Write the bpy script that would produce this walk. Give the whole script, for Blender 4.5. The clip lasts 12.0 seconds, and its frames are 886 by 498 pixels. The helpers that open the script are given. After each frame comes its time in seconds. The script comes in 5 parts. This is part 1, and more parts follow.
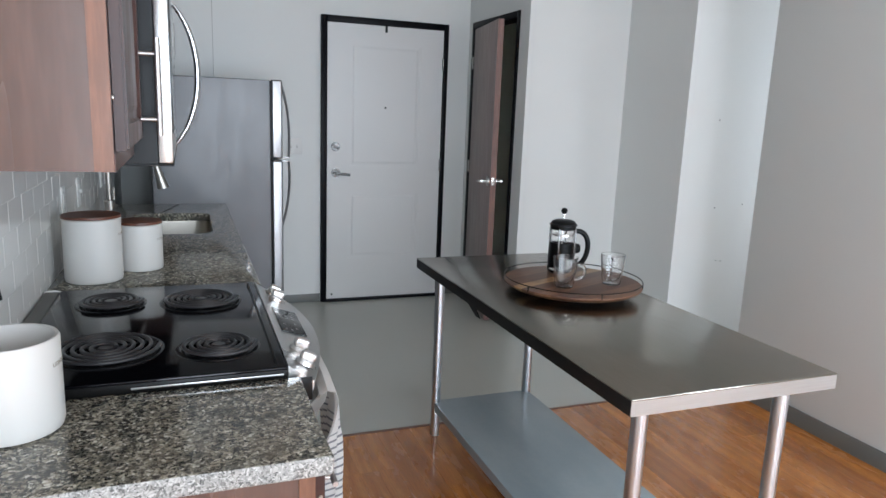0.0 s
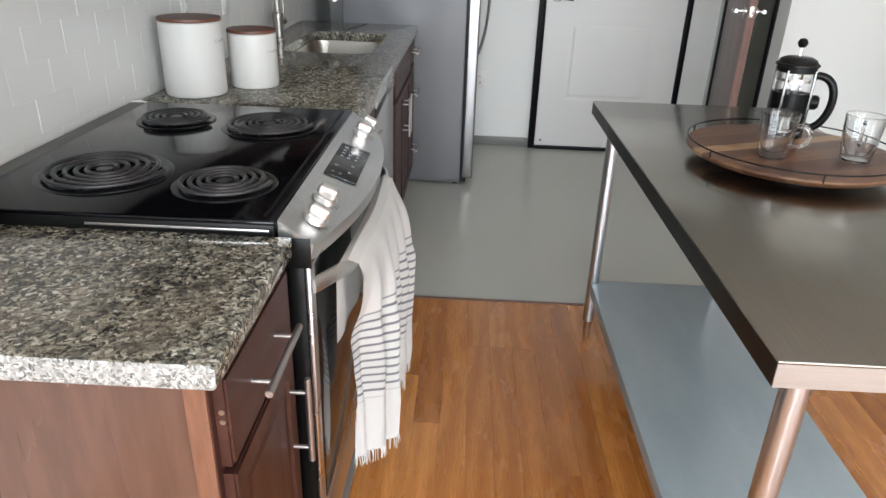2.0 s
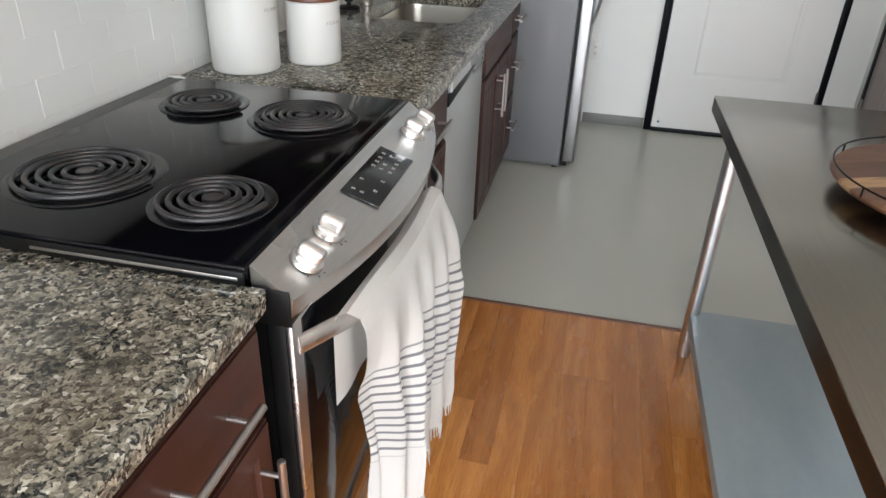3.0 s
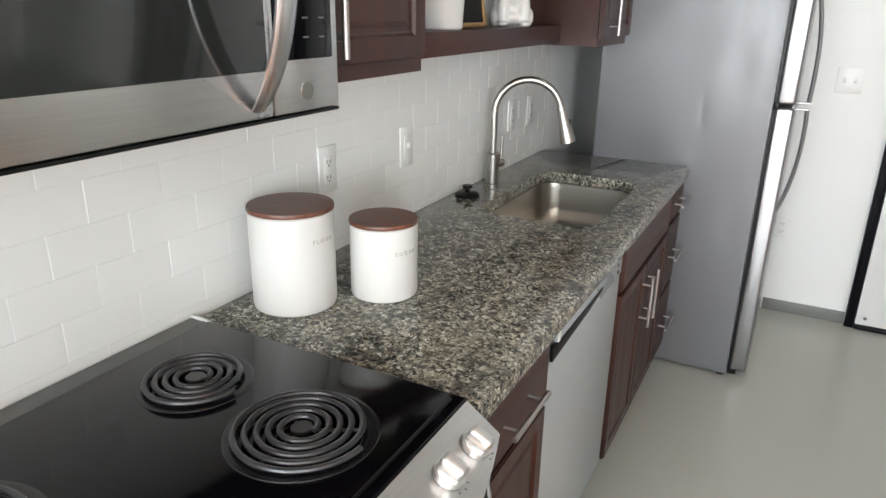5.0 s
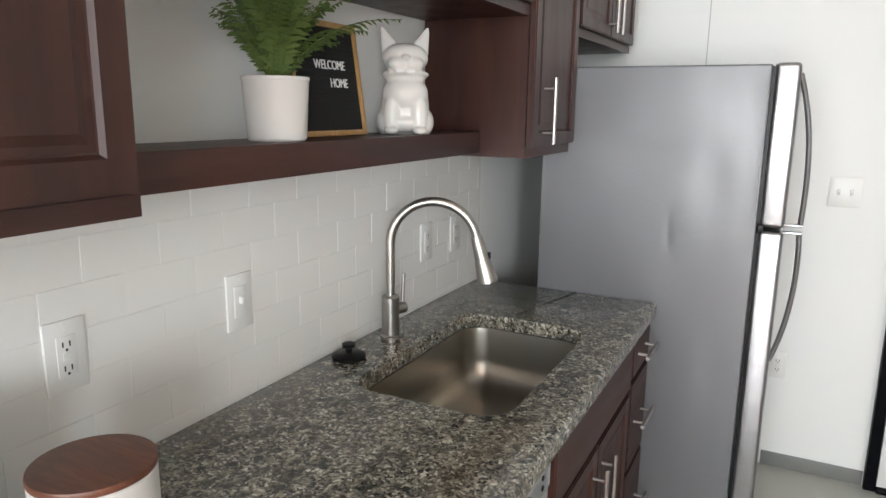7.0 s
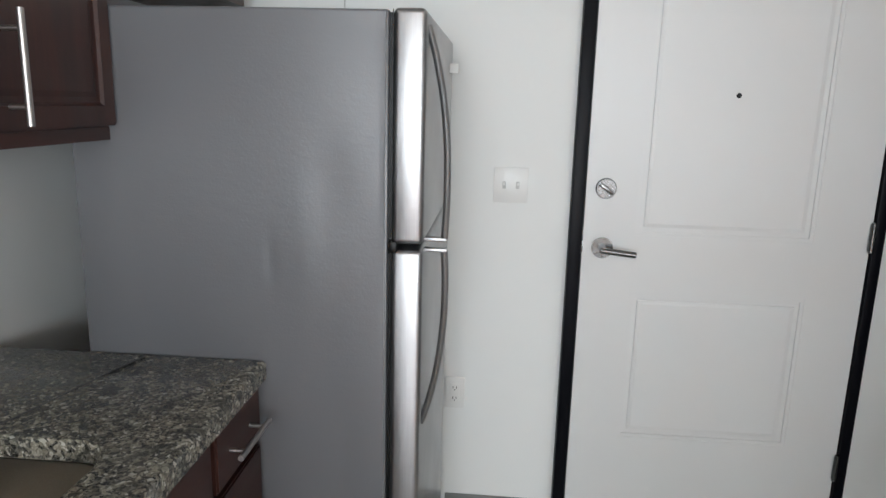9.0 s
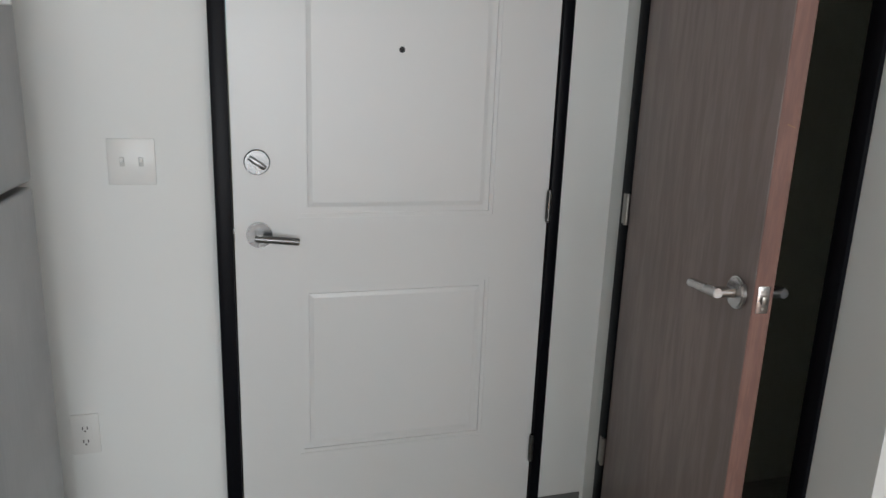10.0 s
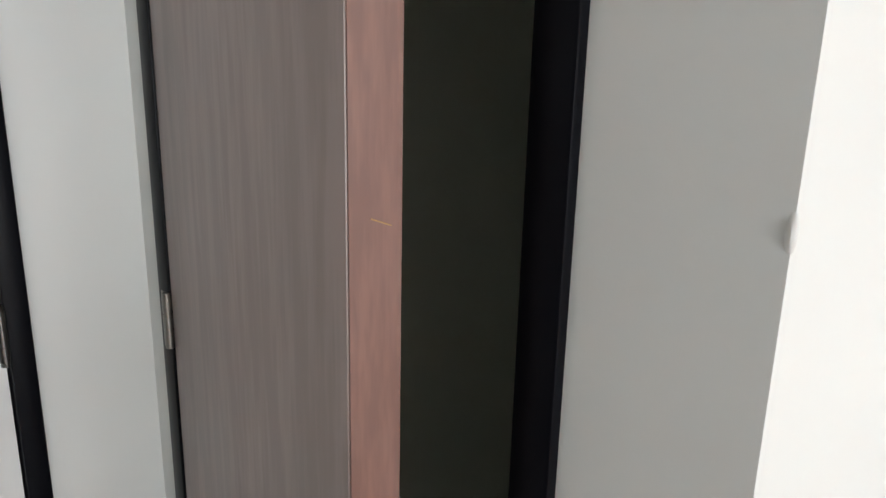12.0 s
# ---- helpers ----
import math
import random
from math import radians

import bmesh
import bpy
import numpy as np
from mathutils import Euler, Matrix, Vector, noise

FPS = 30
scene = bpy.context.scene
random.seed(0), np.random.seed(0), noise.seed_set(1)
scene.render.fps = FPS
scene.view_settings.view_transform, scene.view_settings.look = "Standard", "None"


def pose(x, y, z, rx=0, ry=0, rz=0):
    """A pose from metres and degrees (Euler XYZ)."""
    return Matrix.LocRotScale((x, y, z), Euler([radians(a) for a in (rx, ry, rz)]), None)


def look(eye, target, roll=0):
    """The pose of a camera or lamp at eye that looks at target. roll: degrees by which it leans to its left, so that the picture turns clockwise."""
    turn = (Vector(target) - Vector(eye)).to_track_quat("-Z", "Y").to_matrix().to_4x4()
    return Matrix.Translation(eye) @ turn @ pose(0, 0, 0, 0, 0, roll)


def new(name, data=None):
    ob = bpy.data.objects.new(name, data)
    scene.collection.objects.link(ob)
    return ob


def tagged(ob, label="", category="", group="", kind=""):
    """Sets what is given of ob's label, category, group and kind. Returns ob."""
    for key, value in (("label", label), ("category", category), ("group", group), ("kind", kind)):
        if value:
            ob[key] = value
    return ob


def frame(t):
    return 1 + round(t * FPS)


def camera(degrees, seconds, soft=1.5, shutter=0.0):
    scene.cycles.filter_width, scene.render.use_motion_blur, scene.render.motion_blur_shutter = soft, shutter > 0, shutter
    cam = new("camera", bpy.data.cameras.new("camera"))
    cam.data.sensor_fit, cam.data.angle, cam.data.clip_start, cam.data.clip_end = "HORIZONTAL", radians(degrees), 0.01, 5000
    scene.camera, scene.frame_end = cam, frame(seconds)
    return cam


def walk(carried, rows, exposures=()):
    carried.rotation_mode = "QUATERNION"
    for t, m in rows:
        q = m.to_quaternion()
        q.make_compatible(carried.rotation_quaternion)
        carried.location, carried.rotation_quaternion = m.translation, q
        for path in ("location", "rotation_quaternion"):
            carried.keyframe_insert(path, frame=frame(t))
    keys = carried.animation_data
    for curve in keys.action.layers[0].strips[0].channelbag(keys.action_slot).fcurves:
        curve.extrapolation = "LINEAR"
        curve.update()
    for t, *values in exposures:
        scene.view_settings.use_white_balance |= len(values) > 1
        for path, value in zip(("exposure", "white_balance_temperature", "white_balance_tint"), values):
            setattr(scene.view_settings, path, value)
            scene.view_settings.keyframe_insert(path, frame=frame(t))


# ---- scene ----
cam = camera(66.0, 12.0)
PATH = [
    (0, (0.426, -1.142, 1.525), (1.124, 0.691, 1.136), 2.2),
    (0.5, (0.528, -1.036, 1.483), (1.078, 0.806, 0.93), 2.3),
    (1, (0.646, -0.926, 1.46), (1.064, 0.91, 0.785), 2.4),
    (1.5, (0.804, -0.82, 1.432), (1.031, 1.019, 0.679), 2.3),
    (2, (0.952, -0.694, 1.396), (0.902, 1.121, 0.557), 2.0),
    (2.5, (1.019, -0.523, 1.368), (0.776, 1.226, 0.429), 1.7),
    (2.7, (1.03, -0.445, 1.376), (0.742, 1.287, 0.418), 1.9),
    (4.3, (1.133, 0.077, 1.532), (0.386, 1.732, 0.694), 1.6),
    (4.5, (1.108, 0.137, 1.529), (0.311, 1.794, 0.742), 1.4),
    (5, (1.045, 0.309, 1.548), (0.173, 1.978, 0.874), 1.0),
    (5.5, (0.992, 0.479, 1.565), (0.1, 2.181, 1.01), 1.1),
    (6, (1.011, 0.682, 1.59), (0.105, 2.401, 1.117), 1.0),
    (6.5, (1.026, 0.84, 1.576), (0.114, 2.568, 1.153), 1.0),
    (6.7, (1.011, 0.912, 1.564), (0.103, 2.645, 1.15), 0.9),
    (8.3, (1.048, 1.52, 1.534), (0.501, 3.40, 1.136), 1.0),
    (8.5, (1.057, 1.62, 1.535), (0.617, 3.53, 1.13), 1.2),
    (9, (1.157, 1.863, 1.508), (1.008, 3.812, 1.087), 1.5),
    (9.5, (1.248, 2.059, 1.482), (1.475, 3.998, 1.044), 2.0),
    (10, (1.491, 2.249, 1.465), (2.039, 4.114, 0.994), 2.1),
    (10.5, (1.673, 2.432, 1.471), (2.463, 4.204, 0.984), 2.1),
    (11, (1.886, 2.635, 1.47), (2.887, 4.297, 0.986), 1.9),
    (11.5, (2.063, 2.815, 1.488), (3.268, 4.334, 0.996), 1.6),
    (12, (2.231, 2.977, 1.507), (3.527, 4.422, 1.025), 1.4),
]
walk(cam, [(t, look(eye, target, roll)) for t, eye, target, roll in PATH],
     [(0, -0.73, 6000, 10), (0.5, -0.65, 6080, 10), (1.5, -0.29, 6360, 10), (2.5, -0.25, 6450, 10), (4.5, 0.24, 6600, 10), (5.5, 0.2, 6620, 10), (6.7, 0.2, 6700, 11),
      (8.5, 0.05, 6450, 10), (9.5, -0.6, 6480, 10), (10, -0.65, 6520, 10), (10.5, -0.62, 6560, 10), (11, -0.31, 6480, 10), (11.5, -0.09, 6450, 10), (12, 0.03, 6600, 10)])

# ---- world, daylight, exposure ----
world = bpy.data.worlds.new("overcast_sky")
scene.world = world
world.use_nodes = True
wn = world.node_tree.nodes
sky = wn.new("ShaderNodeTexSky")
sky.sky_type, sky.sun_disc = "NISHITA", False
sky.sun_elevation, sky.sun_rotation = radians(48), radians(200)
world.node_tree.links.new(sky.outputs[0], wn["Background"].inputs[0])
wn["Background"].inputs[1].default_value = 0.12
sun = new("sun", bpy.data.lights.new("sun", "SUN"))
sun.data.energy, sun.data.angle, sun.data.color = 0.5, radians(12), (1.0, 0.96, 0.9)
sun.matrix_world = look((-2, -8, 9), (0, 0, 0))


def window_light(name, x, y, z, w, h, watts, colour):
    lamp = new(name, bpy.data.lights.new(name, "AREA"))
    lamp.data.shape, lamp.data.size, lamp.data.size_y = "RECTANGLE", w, h
    lamp.data.energy, lamp.data.color = watts, colour
    lamp.matrix_world = look((x, y, z), (x, y + 1, z))
    return lamp


window_light("window_light", 0.85, -4.30, 1.55, 1.3, 2.3, 242, (0.87, 0.94, 1.0))
window_light("window_light", 2.6, -4.30, 1.55, 1.3, 2.3, 85, (0.87, 0.94, 1.0))
window_light("window_light", 4.75, -4.30, 1.55, 1.6, 2.3, 268, (0.87, 0.94, 1.0))
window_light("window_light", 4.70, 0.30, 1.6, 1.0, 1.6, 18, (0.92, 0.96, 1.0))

# ---- materials ----


def material(name, colour=(0.5, 0.5, 0.5), rough=0.5, metal=0.0, coat=0.0):
    m = bpy.data.materials.new(name)
    m.use_nodes = True
    b = m.node_tree.nodes["Principled BSDF"]
    b.inputs["Base Color"].default_value = (*colour, 1)
    b.inputs["Roughness"].default_value = rough
    b.inputs["Metallic"].default_value = metal
    b.inputs["Coat Weight"].default_value = coat
    return m


class Net:
    """Short hand for wiring the nodes of one material."""

    def __init__(self, m):
        self.t = m.node_tree
        self.b = self.t.nodes["Principled BSDF"]
        self.coord = self.t.nodes.new("ShaderNodeTexCoord")

    def node(self, kind, **values):
        n = self.t.nodes.new(kind)
        for k, v in values.items():
            n.inputs[k.replace("_", " ")].default_value = v
        return n

    def link(self, a, b):
        self.t.links.new(a, b)

    def scaled(self, sx, sy, sz, source=None):
        n = self.t.nodes.new("ShaderNodeMapping")
        n.inputs["Scale"].default_value = (sx, sy, sz)
        self.link(source or self.coord.outputs["Object"], n.inputs["Vector"])
        return n.outputs[0]

    def noise(self, vector, scale, detail=4.0, rough=0.55):
        n = self.node("ShaderNodeTexNoise", Scale=scale, Detail=detail, Roughness=rough)
        self.link(vector, n.inputs["Vector"])
        return n.outputs["Fac"]

    def voronoi(self, vector, scale, feature="F1", out="Distance", rand=1.0):
        n = self.node("ShaderNodeTexVoronoi", Scale=scale, Randomness=rand)
        n.feature = feature
        self.link(vector, n.inputs["Vector"])
        return n.outputs[out]

    def ramp(self, fac, stops):
        n = self.t.nodes.new("ShaderNodeValToRGB")
        e = n.color_ramp.elements
        while len(e) < len(stops):
            e.new(0.5)
        for el, (p, c) in zip(e, stops):
            el.position, el.color = p, (*(c if isinstance(c, tuple) else (c, c, c)), 1)
        self.link(fac, n.inputs[0])
        return n.outputs[0]

    def mix(self, fac, a, b, how="MIX"):
        n = self.t.nodes.new("ShaderNodeMix")
        n.data_type, n.blend_type = "RGBA", how
        for socket, v in ((n.inputs[0], fac), (n.inputs[6], a), (n.inputs[7], b)):
            if isinstance(v, (int, float)):
                socket.default_value = v if socket == n.inputs[0] else (v, v, v, 1)
            elif isinstance(v, tuple):
                socket.default_value = (*v, 1)
            else:
                self.link(v, socket)
        return n.outputs[2]

    def bump(self, height, strength=0.2, distance=0.002):
        n = self.node("ShaderNodeBump", Strength=strength, Distance=distance)
        self.link(height, n.inputs["Height"])
        self.link(n.outputs[0], self.b.inputs["Normal"])

    def colour(self, c):
        self.link(c, self.b.inputs["Base Color"])

    def rough(self, r):
        self.link(r, self.b.inputs["Roughness"])

    def random(self):
        return self.t.nodes.new("ShaderNodeObjectInfo").outputs["Random"]


def paint(name, c, rough=0.55, stain=0.05, grain=160, strength=0.12, uneven=0.025):
    m = material(name, c, rough)
    n = Net(m)
    o = n.coord.outputs["Object"]
    dark = tuple(v * (1 - stain) for v in c)
    n.colour(n.mix(n.ramp(n.noise(o, 1.4, 2), [(0.25, 0.0), (0.75, 1.0)]), dark, c))
    if uneven:
        n.rough(n.ramp(n.noise(o, 3, 1), [(0.25, rough - uneven), (0.75, rough + uneven)]))
    n.bump(n.noise(o, grain, 3), strength, 0.001)
    return m


def grained(name, dark, light, rough, axis="z", scale=1.0, coat=0.0, spread=0.0, pore=0.35):
    """Wood whose grain runs along one axis; spread: how far single pieces differ in tone."""
    m = material(name, light, rough, 0.0, coat)
    n = Net(m)
    stretch = {"x": (0.12, 1, 1), "y": (1, 0.12, 1), "z": (1, 1, 0.12)}[axis]
    v = n.scaled(*[s * scale for s in stretch])
    if spread:
        shift = n.node("ShaderNodeVectorMath")
        shift.operation = "ADD"
        n.link(v, shift.inputs[0])
        push = n.node("ShaderNodeMath")
        push.operation = "MULTIPLY"
        n.link(n.random(), push.inputs[0])
        push.inputs[1].default_value = 37.0
        n.link(push.outputs[0], shift.inputs[1])
        v = shift.outputs[0]
    big, fine = n.noise(v, 9, 6, 0.6), n.noise(v, 70, 3, 0.7)
    c = n.mix(n.ramp(big, [(0.36, 0.0), (0.64, 1.0)]), dark, light)
    c = n.mix(n.ramp(fine, [(0.42, pore), (0.6, 0.0)]), c, tuple(d * 0.55 for d in dark))
    if spread:
        tone = n.ramp(n.random(), [(0.0, 1 - spread), (1.0, 1.0)])
        c = n.mix(1.0, c, tone, "MULTIPLY")
    n.colour(c)
    n.rough(n.ramp(n.noise(v, 14), [(0.3, rough - 0.05), (0.7, rough + 0.08)]))
    n.bump(fine, 0.34 * pore, 0.001)
    return m


def brushed(name, c, rough, axis="y", strength=0.05, wear=1.0):
    m = material(name, c, rough, 1.0)
    n = Net(m)
    stretch = {"x": (0.02, 1, 1), "y": (1, 0.02, 1), "z": (1, 1, 0.02)}[axis]
    v = n.scaled(*stretch)
    o = n.coord.outputs["Object"]
    streak = n.noise(v, 420, 2)
    if wear:
        n.rough(n.mix(n.ramp(n.noise(o, 4, 4), [(0.3, 0.0), (0.7, 1.0)]), rough - 0.05 * wear, rough + 0.07 * wear))
    n.colour(n.mix(n.ramp(streak, [(0.3, 0.0), (0.7, 1.0)]), tuple(v * 0.9 for v in c), c))
    n.bump(streak, strength, 0.0005)
    return m


def oak_boards():
    """Glossy orange oak: flowing growth rings along each board, fine pores, small pale flecks and scuffs."""
    m = material("oak_floor", (0.6, 0.25, 0.06), 0.22, 0.0, 0.3)
    n = Net(m)
    m.node_tree.nodes["Principled BSDF"].inputs["Coat Roughness"].default_value = 0.16
    push = n.node("ShaderNodeMath")
    push.operation = "MULTIPLY"
    n.link(n.random(), push.inputs[0])
    push.inputs[1].default_value = 53.0
    shift = n.node("ShaderNodeVectorMath")
    shift.operation = "ADD"
    n.link(n.coord.outputs["Object"], shift.inputs[0])
    n.link(push.outputs[0], shift.inputs[1])
    own = shift.outputs[0]
    flow = n.node("ShaderNodeTexWave", Scale=1.0, Distortion=9.0, Detail=2.0)
    flow.inputs["Detail Scale"].default_value = 1.2
    flow.bands_direction = "X"
    n.link(n.scaled(4.5, 1.1, 1, own), flow.inputs["Vector"])
    pores = n.noise(n.scaled(1, 0.05, 1, own), 260, 3, 0.7)
    c = n.mix(n.ramp(flow.outputs["Fac"], [(0.1, 0.0), (0.9, 1.0)]), (0.455, 0.166, 0.035), (0.560, 0.222, 0.052))
    c = n.mix(n.ramp(pores, [(0.40, 0.42), (0.53, 0.0)]), c, (0.27, 0.085, 0.018))
    c = n.mix(1.0, c, n.ramp(n.random(), [(0.0, (0.72, 0.65, 0.56)), (0.5, (0.95, 0.94, 0.92)), (1.0, (1.14, 1.20, 1.28))]), "MULTIPLY")
    o = n.coord.outputs["Object"]
    flecks = n.ramp(n.noise(own, 95, 2, 0.4), [(0.755, 0.0), (0.775, 0.6)])
    n.colour(n.mix(flecks, c, (0.55, 0.47, 0.38)))
    n.rough(n.ramp(n.noise(n.scaled(1, 0.3, 1, own), 14, 4), [(0.3, 0.17), (0.7, 0.33)]))
    n.bump(n.mix(0.5, pores, n.noise(own, 5, 2)), 0.10, 0.0012)
    return m


WALL = paint("wall_paint", (0.745, 0.755, 0.735), 0.6, 0.03)
CEIL = paint("ceiling_paint", (0.8, 0.8, 0.78), 0.7, 0.03)
DOORW = paint("door_paint", (0.67, 0.675, 0.665), 0.36, 0.02, 240, 0.05)
FRAMEB = paint("black_paint", (0.004, 0.004, 0.006), 0.38, 0.2, 260, 0.06)
GREYFL = paint("grey_vinyl", (0.475, 0.48, 0.435), 0.28, 0.03, 90, 0.03, 0.0)
BASEB = paint("grey_rubber", (0.17, 0.175, 0.165), 0.45, 0.12)
DARKIN = paint("closet_paint", (0.84, 0.87, 0.77), 0.7, 0.08)
TILE = paint("white_glaze", (0.735, 0.73, 0.70), 0.18, 0.03, 9, 0.12)
GROUT = paint("grout", (0.735, 0.73, 0.70), 0.5, 0.04)
PLANK = oak_boards()
CABIN = grained("espresso_wood", (0.030, 0.0095, 0.0068), (0.058, 0.0200, 0.0138), 0.40, "z", 1.0, 0.0, 0.0, 0.14)
CABINH = grained("espresso_wood_flat", (0.030, 0.0095, 0.0068), (0.058, 0.0200, 0.0138), 0.40, "y", 1.0, 0.0, 0.0, 0.14)
CABEDGE = grained("cherry_edge", (0.155, 0.070, 0.040), (0.215, 0.098, 0.058), 0.42, "z", 1.2)
CABSIDE = grained("cherry_laminate", (0.092, 0.048, 0.034), (0.120, 0.063, 0.045), 0.24, "z", 0.4, 0.12)
LAMIN = grained("grey_laminate", (0.280, 0.215, 0.198), (0.335, 0.265, 0.246), 0.40, "z", 0.45)
DEDGE = grained("door_edge_wood", (0.215, 0.112, 0.090), (0.262, 0.140, 0.113), 0.5, "z", 1.0)
LIDW = grained("acacia_lid", (0.085, 0.027, 0.014), (0.155, 0.052, 0.026), 0.38, "x", 2.0)
OAKF = grained("pale_oak", (0.42, 0.24, 0.09), (0.56, 0.34, 0.14), 0.5, "z", 2.0)
STEEL = brushed("brushed_steel", (0.62, 0.62, 0.61), 0.30, "y")
STEELZ = brushed("brushed_steel_upright", (0.60, 0.60, 0.61), 0.28, "z")
TABLETOP = brushed("worn_steel_top", (0.335, 0.318, 0.280), 0.20, "y", 0.04, 0.9)
TABLEEDGE = brushed("steel_edge", (0.43, 0.425, 0.41), 0.44, "x")
SINKST = brushed("sink_steel", (0.42, 0.395, 0.345), 0.30, "y", 0.05, 0.0)
# dark reflections on the table's sides put in its colour; also the brace
DARKENED_STEEL = brushed("darkened_steel", (0.055, 0.053, 0.050), 0.32, "y")
NICKEL = brushed("satin_nickel", (0.40, 0.380, 0.350), 0.33, "z", 0.02)
HARDW = brushed("door_hardware", (0.17, 0.17, 0.168), 0.24, "x", 0.02)
HANDST = brushed("bright_lever_nickel", (0.60, 0.59, 0.58), 0.26, "x", 0.02)
FRIDGEST = brushed("fridge_door_steel", (0.36, 0.36, 0.365), 0.33, "z")
KNOBST = brushed("satin_knob", (0.80, 0.79, 0.78), 0.34, "x", 0.02)
LEGST = brushed("steel_tube", (0.60, 0.64, 0.68), 0.33, "z", 0.01, 0.5)
CHROME = material("chrome", (0.75, 0.75, 0.76), 0.12, 1.0)
GALV = paint("galvanised_shelf", (0.30, 0.36, 0.385), 0.34, 0.12, 30, 0.02, 0.0)
gv = Net(GALV)
gvo = gv.coord.outputs["Object"]
patch = gv.mix(gv.ramp(gv.noise(gv.scaled(1, 0.35, 1), 5, 4), [(0.32, 0.0), (0.68, 1.0)]), (0.245, 0.305, 0.335), (0.335, 0.385, 0.40))
gv.colour(gv.mix(gv.ramp(gv.noise(gvo, 38, 3), [(0.36, 0.14), (0.60, 0.0)]), patch, (0.22, 0.27, 0.295)))
tt = Net(TABLETOP)
tt.bump(tt.noise(tt.scaled(1, 0.4, 1), 5, 2, 0.35), 0.42, 0.004)
DWTOP = paint("blue_grey_steel", (0.34, 0.36, 0.37), 0.28, 0.05, 300, 0.02)
FILLER = paint("grey_filler_strip", (0.15, 0.15, 0.142), 0.5, 0.15)
PANELPRINT = material("panel_print", (0.42, 0.42, 0.41), 0.5)
DISHW = paint("dishwasher_steel", (0.35, 0.37, 0.37), 0.32, 0.06, 300, 0.03)
FRIDGE_SIDE = material("fridge_side_grey", (0.122, 0.124, 0.131), 0.30)
FRIDGE_SIDE.node_tree.nodes["Principled BSDF"].inputs["Specular IOR Level"].default_value = 0.7
fs = Net(FRIDGE_SIDE)
fo = fs.coord.outputs["Object"]
fs.bump(fs.mix(0.55, fs.noise(fo, 210, 2), fs.noise(fs.scaled(0.35, 1, 1), 70, 2)), 0.30, 0.0016)
fs.rough(fs.ramp(fs.noise(fs.scaled(1, 1, 0.25), 9, 3), [(0.3, 0.31), (0.7, 0.40)]))
BLACKGL = material("black_enamel", (0.002, 0.002, 0.003), 0.09, 0.0, 0.0)
BLACKPL = paint("black_plastic", (0.005, 0.005, 0.005), 0.35, 0.1)
BOWL = paint("dark_drip_bowl", (0.006, 0.006, 0.007), 0.25, 0.2, 90, 0.05)
MWGLASS = material("microwave_glass", (0.017, 0.020, 0.019), 0.07)
DISPLAY = paint("grey_display_glass", (0.012, 0.013, 0.014), 0.14, 0.05, 90, 0.01)
COIL = paint("burner_coil", (0.024, 0.023, 0.025), 0.34, 0.2)
CERAM = paint("matt_white_ceramic", (0.575, 0.565, 0.535), 0.40, 0.04, 60, 0.04)
GLAZE = paint("glossy_white_ceramic", (0.72, 0.705, 0.675), 0.22, 0.02, 20, 0.02)
PLATE = paint("white_plastic", (0.715, 0.715, 0.69), 0.34, 0.02)
PULLST = brushed("pull_steel", (0.47, 0.44, 0.425), 0.38, "z", 0.03)
PLATEG = material("toggle_grey", (0.52, 0.52, 0.50), 0.4)
PRINT = material("grey_print", (0.30, 0.27, 0.22), 0.6)
KEYPRINT = material("dim_key_print", (0.11, 0.115, 0.115), 0.5)
LETTER = material("white_letter", (0.85, 0.85, 0.85), 0.5)
CRACK = material("hairline_shadow", (0.42, 0.42, 0.40), 0.7)
FELT = paint("black_felt", (0.008, 0.008, 0.008), 0.95, 0.2, 300, 0.4)
SLOT = material("socket_slot", (0.03, 0.03, 0.03), 0.5)
LEAF = paint("fern_green", (0.115, 0.175, 0.042), 0.45, 0.5, 60, 0.1)
OUTSIDE = paint("outside_concrete", (0.35, 0.35, 0.34), 0.9)


